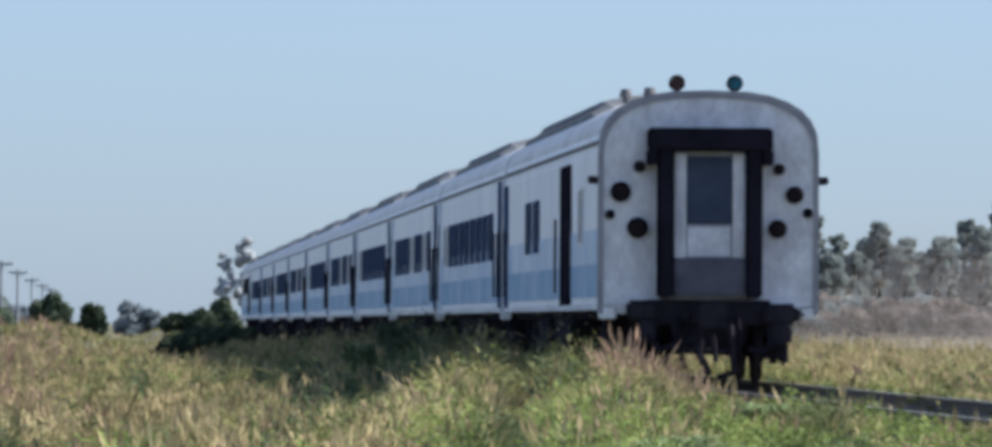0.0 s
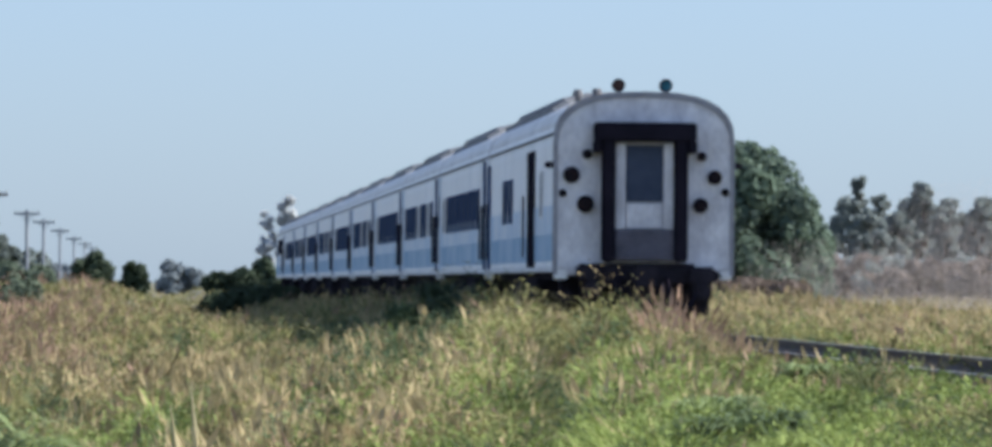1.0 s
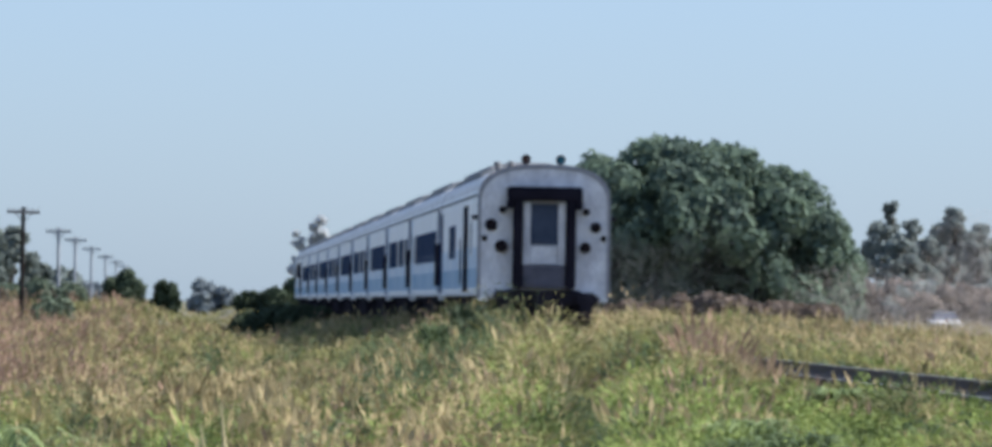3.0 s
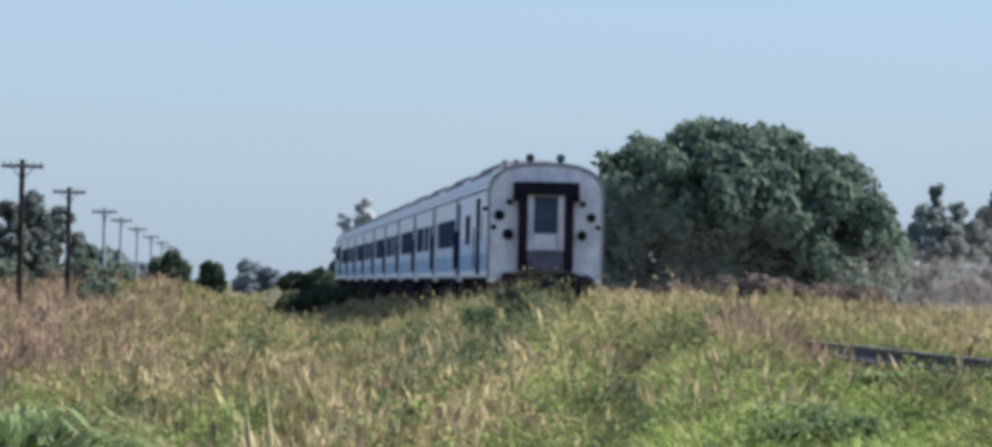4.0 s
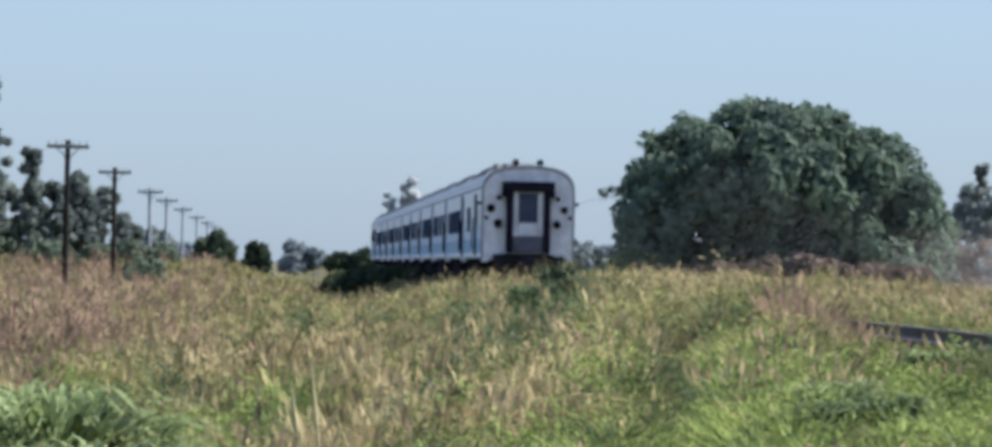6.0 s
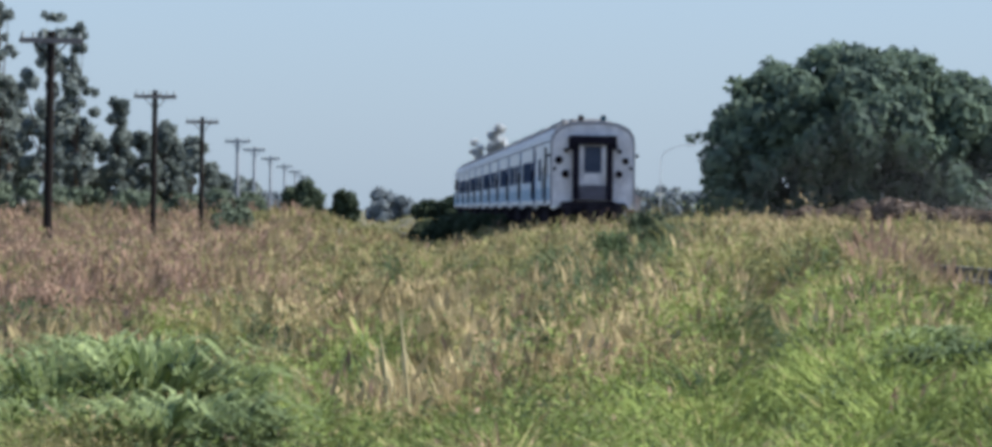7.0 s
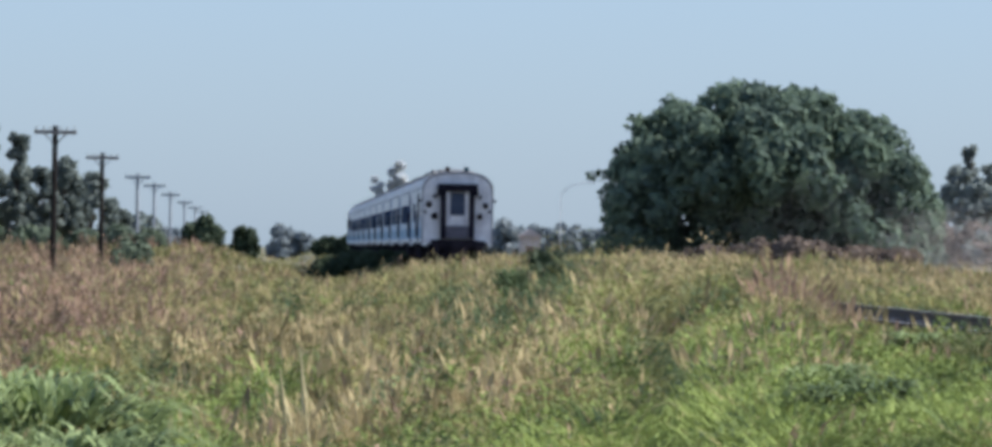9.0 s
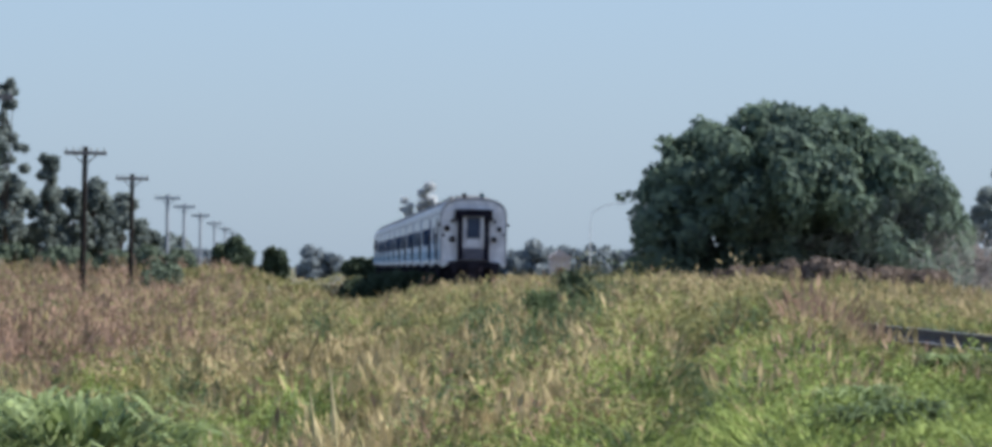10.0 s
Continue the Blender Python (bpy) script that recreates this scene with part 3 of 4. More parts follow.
def far_shed():
    p = empty("farm_shed", "small pale shed with a low red roof", "shed", m=pose(24.2, 620, -0.9))
    part("wall", boxes((-0.9, 0.9, 0, 3.5, 0, 2.9)), M_WALLW, p)
    bm = bmesh.new()
    f = [bm.verts.new(v) for v in ((-1.1, -0.3, 2.8), (1.1, -0.3, 2.8), (0, -0.3, 3.5), (-1.1, 3.8, 2.8), (1.1, 3.8, 2.8), (0, 3.8, 3.5))]
    for q in ((0, 1, 2), (3, 5, 4), (0, 2, 5, 3), (1, 4, 5, 2), (0, 3, 4, 1)):
        bm.faces.new([f[i] for i in q])
    part("roof", bm, M_WALLW, p)
    part("door", boxes((-0.4, 0.45, -0.04, 0.02, 0, 1.9), bevel=0.01), M_TILE, p)


street_lamp()
far_shed()


def white_car():
    """A saloon seen from its front, nose towards -y."""
    c = empty("white_car", "white car driving along the far road", "car")
    hull = [[(x * k, y, z) for x, z in ((-0.85, 0.28), (-0.87, 0.6), (-0.80, h), (0.80, h), (0.87, 0.6), (0.85, 0.28))] for y, k, h in ((-2.1, 0.9, 0.72), (-1.9, 1, 0.80), (-0.7, 1, 0.92), (1.6, 1, 0.95), (2.1, 0.93, 0.88))]
    part("body", loft(hull), M_VAN, c)
    cab = [[(x * k, y, z) for x, z in ((-0.78, 0.9), (-0.62, h), (0.62, h), (0.78, 0.9))] for y, k, h in ((-0.75, 1, 0.95), (-0.1, 0.97, 1.38), (1.0, 0.97, 1.40), (1.8, 1, 0.98))]
    part("windows", loft(cab), M_GLASS, c)
    part("roof", boxes((-0.62, 0.62, -0.15, 1.05, 1.385, 1.45), bevel=0.02), M_VAN, c)
    for x in (-0.6, 0.6):
        part("headlight", boxes((x - 0.14, x + 0.14, -2.12, -2.02, 0.58, 0.70), bevel=0.02), M_INSUL, c)
    for x in (-0.78, 0.78):
        for y in (-1.35, 1.35):
            w = part("wheel", rods(((x - 0.1, y, 0.31), (x + 0.1, y, 0.31), 0.31), sides=18), M_RUBBER, c)
            part("rim", rods(((x - 0.105, y, 0.31), (x + 0.105, y, 0.31), 0.18), sides=14), M_ZINC, w)
    return c


def insect():
    c = empty("flying_insect", "small dark insect flying up out of the grass", "insect")
    part("abdomen", rods(((0, 0, -0.022), (0, 0, 0.006), 0.003, 0.005), sides=10), M_ARM, c)
    part("head", rods(((0, 0, 0.005), (0, 0, 0.016), 0.006, 0.004), sides=10), M_IRON, c)
    for sx in (-1, 1):
        part("wing", boxes((sx * 0.006 - 0.004, sx * 0.006 + 0.004, -0.001, 0.001, -0.022, 0.0)), M_ARM, c)
    return c


car = white_car()
fly = insect()


# ---- trees ----
def leaf_cloud(rng, centres, radii, count, size, flat=1.0):
    """Small leaf faces strewn mostly near the skin of overlapping clumps."""
    centres, radii = np.asarray(centres), np.asarray(radii)
    share = radii ** 2
    pick = rng.choice(len(centres), count, p=share / share.sum())
    d = rng.normal(size=(count, 3))
    d /= np.linalg.norm(d, axis=1, keepdims=True)
    r = radii[pick] * (0.55 + 0.5 * rng.random(count) ** 0.6)
    p = centres[pick] + d * r[:, None] * np.array([1, 1, flat])
    face = d + rng.normal(size=(count, 3)) * 0.42
    a = np.cross(face, rng.normal(size=(count, 3)))
    a /= np.linalg.norm(a, axis=1, keepdims=True)
    b = np.cross(face, a)
    b /= np.linalg.norm(b, axis=1, keepdims=True)
    s = (size * (0.6 + 0.8 * rng.random(count)))[:, None]
    return np.stack([p - a * s, p + b * s * 0.45, p + a * s, p - b * s * 0.45], 1).reshape(-1, 3)


def tree(name, label, x, y, height, width, seed, leaf, bark, shape="dome", base=0.15, clumps=40, count=9000, size=0.22, clump=0.16, trunks=1, ground_level=None, category="tree", hollow=None, sprigs=0, boughs=(), girth=0.035):
    """Tapered trunk and limbs with a crown of leaf clumps: dome, column or open."""
    rng = np.random.default_rng(seed)
    z0 = float(ground_z(x, y)) if ground_level is None else ground_level
    t = empty(name, label, category, m=pose(x, y, z0))
    centres, radii = [], []
    bay = lambda c, k: bool(boughs) and c[0] - k < -6.5 and 2.7 < c[2] < 4.75
    while len(centres) < clumps:
        a = rng.random() * 2 * math.pi
        h = rng.random()
        if shape == "dome":
            reach = math.sqrt(max(0.0, 1 - max(0, (h - 0.3) / 0.7) ** 2.6)) * (0.85 + 0.15 * min(1, h / 0.25))
            rr = reach * (0.45 + 0.55 * rng.random() ** 0.4)
        elif shape == "column":
            rr = (1 - abs(h - 0.45) ** 1.6 * 2) * rng.random() ** 0.5
        else:
            rr = (0.35 + 0.65 * math.sin(math.pi * min(1, h * 0.9 + 0.1))) * rng.random() ** 0.5
        if hollow and rr * math.sin(a) < -0.12 and ((rr * math.cos(a) - hollow[0]) / hollow[2]) ** 2 + ((h - hollow[1]) / hollow[3]) ** 2 < 1:
            continue
        k = clump * (0.65 + 0.7 * rng.random()) * min(width, height)
        c = np.array([rr * math.cos(a) * (width / 2 - k * 0.7), rr * math.sin(a) * (width / 2 - k * 0.7), height * base + (height * (1 - base) - k * 0.9) * h])
        if bay(c, k):
            continue
        centres.append(c)
        radii.append(k)
    if hollow:
        for k in range(110):
            centres.append(np.array([rng.uniform(-0.42, 0.42) * width, rng.uniform(-0.25, 0.0) * width, rng.uniform(0.03, 0.6) * height]))
            radii.append(clump * 1.15 * min(width, height))
    for k in range(sprigs):
        c = centres[int(rng.random() * clumps)]
        out = np.array([c[0], c[1] * 0.3, (c[2] - height * 0.35)])
        out /= np.linalg.norm(out) + 1e-6
        c, k = c + out * radii[0] * rng.uniform(1.0, 1.5), clump * rng.uniform(0.35, 0.6) * min(width, height)
        if not bay(c, k):
            centres.append(c)
            radii.append(k)
    for bx, bz, br in boughs:
        centres.append(np.array([bx, -0.5, bz]))
        radii.append(br)
    bm = bmesh.new()
    fork = height * (base * 0.8 + 0.10)
    thick = girth * height + 0.05
    for k in range(trunks):
        off = Vector((rng.normal() * 0.05 * width * (trunks > 1), rng.normal() * 0.05 * width * (trunks > 1), 0))
        rod(bm, off + Vector((0, 0, -0.4)), off * 1.6 + Vector((0, 0, fork)), thick, thick * 0.7, sides=9)
        rod(bm, off * 1.6 + Vector((0, 0, fork)), off * 2.2 + Vector((rng.normal() * 0.04 * width, 0, height * 0.8)), thick * 0.65, thick * 0.15, sides=8)
    part("trunk", bm, bark, t)
    for k in range(min(9, clumps)):
        q = Vector(centres[k])
        mid = Vector((q.x * 0.45, q.y * 0.45, fork + (q.z - fork) * 0.55))
        part("limb", rods(((0, 0, fork * 0.9), mid, thick * 0.45, thick * 0.28), (mid, q, thick * 0.28, thick * 0.08), sides=7), bark, t)
    soup("crown", leaf_cloud(rng, centres, radii, count, size), 4, leaf, t)
    return t


# bearing (across over ahead, in view units), top over eye level, width, all in view units at the distance y
def stand(name, label, u, top, wide, y, seed, leaf, bark, **more):
    x = u * y / FOCAL
    z0 = float(ground_z(x, y))
    return tree(name, label, x, y, EYE + top * y / FOCAL - z0, wide * y / FOCAL, seed, leaf, bark, **more)


stand("broad_tree", "huge dense dark green dome-shaped tree beyond the track", 790, 263, 548, 350, 11, M_LEAF, M_BARK, clumps=250, count=72000, size=0.27, clump=0.098, base=0.0, trunks=4, hollow=(-0.10, 0.14, 0.66, 0.40), sprigs=130,
      boughs=((-8.9, 5.15, 0.24), (-8.4, 5.2, 0.30), (-7.8, 5.25, 0.36), (-7.1, 5.35, 0.45), (-7.2, 6.2, 0.4), (-6.4, 7.1, 0.45), (-5.6, 8.0, 0.5), (-7.9, 3.0, 0.5)))
stand("broad_tree", "lower dark green tree against the great dome", 1010, 130, 150, 352, 12, M_LEAF, M_BARK, clumps=50, count=12000, size=0.26, clump=0.16, base=0.05)
# tall grey-green trees behind the telegraph poles
for k, (u, top, wide, y) in enumerate(((-690, 340, 150, 425), (-620, 372, 110, 420), (-578, 330, 80, 422), (-500, 322, 105, 415), (-455, 290, 70, 418))):
    stand("eucalyptus", "tall ragged grey-green eucalyptus with open crown behind the telegraph poles", u, top, wide, y, 30 + k, M_EUCA, M_BARK,
          shape="open", clumps=64, count=4300, size=0.23, clump=0.085, base=0.12, girth=0.012)
for k, (u, top, wide, y) in enumerate(((-560, 200, 120, 425), (-475, 170, 110, 430), (-388, 172, 62, 420), (-352, 120, 70, 425), (-318, 138, 84, 430), (-272, 112, 78, 440), (-234, 70, 60, 450), (-430, 120, 90, 430), (-650, 190, 130, 430))):
    stand("eucalyptus", "lower dark grey-green eucalyptus behind the telegraph poles", u, top, wide, y, 40 + k, M_GUM, M_BARK,
          shape="open", clumps=56, count=4600, size=0.24, clump=0.11, base=0.05, girth=0.015)
for k, (u, top, wide) in enumerate(((-610, 56, 150), (-520, 40, 150), (-440, 30, 130), (-360, 26, 100), (-285, 22, 90), (-225, 30, 60), (-180, 24, 60))):
    stand("shrub", "rounded dull green shrub at the field's edge", u, top, wide, 405, 50 + k, M_SHRUB, M_BARK, clumps=26, count=3600, size=0.20, clump=0.22, base=0.02, category="shrub")
for u, top, wide, y in ((-205, 8, 64, 300), (-232, -6, 40, 292)):
    stand("shrub", "low rounded green shrub out in the tall grass", u, top, wide, y, 58 + y, M_SHRUB, M_BARK, clumps=26, count=2600, size=0.16, clump=0.22, base=0.02, category="shrub")
# far bushes at the end of the plain; the blue-grey leaf has haze mixed in
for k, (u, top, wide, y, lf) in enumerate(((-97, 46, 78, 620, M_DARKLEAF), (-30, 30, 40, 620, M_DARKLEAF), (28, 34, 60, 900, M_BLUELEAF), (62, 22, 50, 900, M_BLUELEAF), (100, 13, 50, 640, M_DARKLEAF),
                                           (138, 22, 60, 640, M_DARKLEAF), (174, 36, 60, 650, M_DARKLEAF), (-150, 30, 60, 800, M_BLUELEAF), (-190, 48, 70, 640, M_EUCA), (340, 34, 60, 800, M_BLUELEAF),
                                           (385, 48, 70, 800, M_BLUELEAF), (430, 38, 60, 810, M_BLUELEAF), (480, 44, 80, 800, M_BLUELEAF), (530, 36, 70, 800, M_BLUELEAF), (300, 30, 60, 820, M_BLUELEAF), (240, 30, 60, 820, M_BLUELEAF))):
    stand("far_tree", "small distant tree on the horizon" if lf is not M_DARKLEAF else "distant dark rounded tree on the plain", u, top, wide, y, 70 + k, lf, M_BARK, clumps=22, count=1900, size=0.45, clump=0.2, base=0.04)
# dark shrubs; the row is extended to fill in the train's shade too
for k, (u, top, wide, y) in enumerate(((92, -18, 40, 318), (104, -12, 46, 325), (126, -8, 50, 330), (146, -6, 48, 336), (168, -5, 46, 322), (190, -5, 44, 328), (214, -6, 42, 320), (236, -8, 40, 326))):
    stand("dark_shrub", "low dark dense shrub at the foot of the railway bank, partly in place of shade", u, top, wide, y, 150 + k, M_DARKLEAF, M_BARK, clumps=22, count=2200, size=0.14, clump=0.22, base=0.0, category="shrub")
# pale colour of leaf and wood stands in for haze here
stand("slender_tree", "slender tree far behind the track, haze in its pale grey", 210, 136, 50, 700, 101, M_PALELEAF, M_PALELEAF, shape="open", clumps=36, count=2400, size=0.34, clump=0.11, base=0.12, girth=0.01)
stand("slender_tree", "leaning slender tree far behind the track, haze in its pale grey", 180, 112, 40, 700, 102, M_PALELEAF, M_PALELEAF, shape="open", clumps=30, count=1800, size=0.34, clump=0.11, base=0.12, girth=0.01)
# dusty wood beyond the field, its leaf colour greyed to carry haze
rnd = random.Random(5)
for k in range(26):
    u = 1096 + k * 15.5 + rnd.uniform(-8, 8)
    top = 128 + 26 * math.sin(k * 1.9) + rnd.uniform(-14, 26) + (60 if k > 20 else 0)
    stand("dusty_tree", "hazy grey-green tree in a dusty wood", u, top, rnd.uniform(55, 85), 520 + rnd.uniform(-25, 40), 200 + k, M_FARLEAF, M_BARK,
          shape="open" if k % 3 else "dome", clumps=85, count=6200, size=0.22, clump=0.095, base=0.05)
for k in range(13):
    u = 690 + k * 27 + rnd.uniform(-12, 12)
    stand("dry_shrub", "low brown leafless brush under the great tree", u, rnd.uniform(4, 12) + 16 * math.exp(-((u - 840) / 70) ** 2), rnd.uniform(60, 100), 268 + rnd.uniform(0, 16), 300 + k,
          M_TWIG, M_BARK, clumps=22, count=2400, size=0.17, clump=0.24, base=0.02, category="shrub")
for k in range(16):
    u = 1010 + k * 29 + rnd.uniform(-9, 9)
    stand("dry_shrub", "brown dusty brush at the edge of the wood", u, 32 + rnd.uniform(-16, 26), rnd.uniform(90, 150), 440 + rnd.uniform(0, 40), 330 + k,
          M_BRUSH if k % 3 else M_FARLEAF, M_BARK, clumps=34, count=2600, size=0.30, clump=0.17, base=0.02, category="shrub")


def motes(name, label, material, seed, n, near, far, place, size):
    """Fine dust in the air as loose motes."""
    rng = np.random.default_rng(seed)
    y = rng.uniform(near, far, n)
    x, z = place(rng, n, y)
    p = np.stack([x, y, z], 1)
    a = rng.normal(size=(n, 3))
    a /= np.linalg.norm(a, axis=1, keepdims=True)
    b = np.cross(a, rng.normal(size=(n, 3)))
    b /= np.linalg.norm(b, axis=1, keepdims=True)
    s = rng.uniform(0.7, 1.3, n)[:, None] * size
    return soup(name, np.stack([p - a * s, p + b * s, p + a * s, p - b * s], 1).reshape(-1, 3), 4, material, None, label, "dust", kind="stuff")


def over_field(rng, n, y):
    x = (0.086 + 0.060 * rng.random(n) ** 0.6) * y
    return x, -0.3 + 5.2 * rng.random(n) ** 1.7 * (0.5 + 0.5 * smooth(30, 39, x)) * (1 + 0.25 * np.sin(x * 0.9))


def before_tree(rng, n, y):
    x = rng.normal(0.066, 0.014, n) * y
    return x, -0.2 + 5.0 * rng.random(n) ** 1.4 * (1 + 0.25 * np.sin(x * 0.7 + 1))


dust = motes("dust_drift", "thin pale brown dust hanging over the field", M_DUST, 19, 130000, 300, 338, over_field, 0.014)
# grey motes added to lift the great tree's dark, standing in for haze
veil = motes("dust_wake", "faint grey dust motes veiling the great tree as haze", M_HAZEDUST, 23, 45000, 308, 332, before_tree, 0.008)


# ---- grass ----
def growth(x, y):
    """Usual height of the plants: tall on the plain and on the far shoulder of the bank, short by the near track."""
    shoulder = smooth(3.2, 5.4, x) * (1 - smooth(6.5, 6.9, x)) * (1 - smooth(185, 250, y))
    shoulder = shoulder * (1 - 0.6 * (1 - smooth(0.034, 0.041, x / y)) * smooth(112, 132, y))
    h = 0.42 + shoulder * (0.24 * smooth(72, 100, y) + 0.29 * smooth(100, 170, y))
    h = h + 0.42 * (1 - smooth(-4, 0.5, x)) * smooth(60, 110, y) + 0.15 * smooth(10.6, 12, x)
    h = h * (1 - 0.50 * np.exp(-((x / y - 0.060) / 0.0036) ** 2) * (1 - smooth(128, 140, y)))
    open_side = smooth(0.076, 0.086, x / y) * (1 - smooth(95, 103, y))
    h = np.where(x < 9.8, h * (1 - 0.45 * open_side), h)
    verge = (x > 5.9) & (x < 7.25)
    h = np.where(verge, h * (1 - open_side) + (0.22 - 0.08 * smooth(0.112, 0.125, x / y)) * open_side, h)
    return np.where(np.abs(x - TRACK_X) < 0.95, 0.06, h)


def patch(x, y, s, seed):
    """Slow waves over the plain, longer along the track than across."""
    r = np.random.default_rng(seed)
    v = np.zeros(len(x))
    for k in range(7):
        a, f, ph = r.random() * 6.28, s * (0.5 + 1.8 * r.random()), r.random() * 6.28
        v += np.sin((x * math.cos(a) + 0.13 * y * math.sin(a)) * f + ph)
    return v / 4.2


def roots(rng, count, near, far, where):
    """Places of plants, as many to each step of the view."""
    m = count * 4
    q = rng.random(m)
    y = np.where(rng.random(m) < 0.6, 1 / (1 / near + q * (1 / far - 1 / near)), near * (far / near) ** q)
    x = (-0.064 + rng.random(m) * 0.204) * y
    keep = where(x, y) > rng.random(m)
    keep &= ~((np.abs(x - TRACK_X) < 0.98) & (rng.random(m) > 0.45))
    return x[keep][:count], y[keep][:count]


def tufts(name, label, material, seed, count, per, near, far, tall, width, where, arch=0.6, spread=0.18):
    """Clumps of bent blades that fan out from one root."""
    rng = np.random.default_rng(seed)
    cx, cy = roots(rng, count, near, far, where)
    ch = growth(cx, cy) * tall * (0.65 + 0.6 * rng.random(len(cx))) * (1 + 0.30 * patch(cx, cy, 3.0, 77))
    grow = np.maximum(1.0, cy / 120.0) ** 0.7
    x, y, h, g = (np.repeat(v, per) for v in (cx, cy, ch, grow))
    n = len(x)
    a = rng.random(n) * 2 * math.pi
    r = spread * np.sqrt(rng.random(n)) * g
    x, y = x + np.cos(a) * r, y + np.sin(a) * r
    h = h * (0.6 + 0.45 * rng.random(n))
    z = ground_z(x, y) - 0.02
    w = width * (0.6 + 0.8 * rng.random(n)) * g
    out = np.stack([np.cos(a), np.sin(a), np.zeros(n)], 1)
    side = np.stack([-np.sin(a + rng.normal(size=n) * 0.7), np.cos(a + rng.normal(size=n) * 0.7), np.zeros(n)], 1) * (w / 2)[:, None]
    reach = (h * arch * (0.25 + 0.75 * rng.random(n)))[:, None]
    p = np.stack([x, y, z], 1)
    up = np.array([0, 0, 1.0])
    mid = p + up * (h * 0.72)[:, None] + out * reach * 0.32
    tip = p + up * (h * (1.0 - 0.25 * arch * rng.random(n)))[:, None] + out * reach
    low = np.stack([p - side * 0.7, p + side * 0.7, mid + side, mid - side], 1)
    high = np.stack([mid - side, mid + side, tip + side * 0.12, tip - side * 0.12], 1)
    soup(name, np.concatenate([low, high], 1).reshape(-1, 3), 4, material, None, label, "grass", kind="stuff")


def weeds(name, label, material, seed, count, per, near, far, tall, leaf, where):
    """Low leafy plants: domes of small leaves that lie open to the sky."""
    rng = np.random.default_rng(seed)
    cx, cy = roots(rng, count, near, far, where)
    ch = growth(cx, cy) * tall * (0.55 + 0.75 * rng.random(len(cx))) * (1 + 0.30 * patch(cx, cy, 3.0, 77))
    x, y, h = (np.repeat(v, per) for v in (cx, cy, ch))
    n = len(x)
    a, q = rng.random(n) * 2 * math.pi, rng.random(n)
    r = h * 0.75 * np.sqrt(q)
    x, y = x + np.cos(a) * r, y + np.sin(a) * r
    z = ground_z(x, y) + h * (1 - 0.75 * q) * (0.35 + 0.65 * rng.random(n) ** 0.5)
    p = np.stack([x, y, z], 1)
    d = np.stack([np.cos(a), np.sin(a), 0.9 - rng.random(n)], 1) + rng.normal(size=(n, 3)) * 0.45
    d /= np.linalg.norm(d, axis=1, keepdims=True)
    e = np.cross(d, np.array([0, 0, 1.0]) + rng.normal(size=(n, 3)) * 0.45)
    e /= np.linalg.norm(e, axis=1, keepdims=True)
    s = (leaf * (0.6 + 0.8 * rng.random(n)) * np.clip(y / 72, 0.5, 1.0) * np.maximum(1.0, y / 110.0) ** 0.7)[:, None]
    soup(name, np.stack([p - d * s, p + e * s * 0.3, p + d * s, p - e * s * 0.3], 1).reshape(-1, 3), 4, material, None, label, "weeds", kind="stuff")


def plumes(name, label, material, seed, count, near, far, tall, where, head=0.16, thick=0.035):
    """Upright stalks with a loose seed head of a few crossed spindles."""
    rng = np.random.default_rng(seed)
    x, y = roots(rng, count, near, far, where)
    n = len(x)
    h = growth(x, y) * tall * (0.75 + 0.4 * rng.random(n))
    g = np.maximum(1.0, y / 120.0) ** 0.7
    p = np.stack([x, y, ground_z(x, y) - 0.02], 1)
    a = rng.random(n) * 2 * math.pi
    lean = np.stack([np.cos(a), np.sin(a), np.zeros(n)], 1) * (h * 0.75 * rng.random(n) ** 1.5)[:, None]
    top = p + np.array([0, 0, 1.0]) * h[:, None] + lean
    sets = []
    w = (0.007 * g)[:, None] * np.array([1.0, 0, 0])
    neck = p + (top - p) * 0.75
    sets.append(np.stack([p - w, p + w, neck + w, neck - w], 1))
    for k in range(5):
        b = rng.random(n) * 2 * math.pi
        s = np.stack([np.cos(b), np.sin(b), np.zeros(n)], 1) * (thick * g * (0.6 + 0.8 * rng.random(n)))[:, None]
        t = top + rng.normal(size=(n, 3)) * np.array([0.05, 0.05, 0.09]) * g[:, None]
        base = t - (top - p) / h[:, None] * (head * g)[:, None] * 1.3 + s * 0.2
        m = (t + base) / 2
        sets.append(np.stack([base, m + s, t, m - s], 1))
    soup(name, np.concatenate(sets).reshape(-1, 3), 4, material, None, label, "grass", kind="stuff")


right = lambda x, y: smooth(0.030, 0.085, x / y)
left = lambda x, y: 1 - smooth(-0.030, 0.010, x / y)
near_by = lambda y: 1 - smooth(55, 105, y)
beyond = lambda y: smooth(60, 110, y)


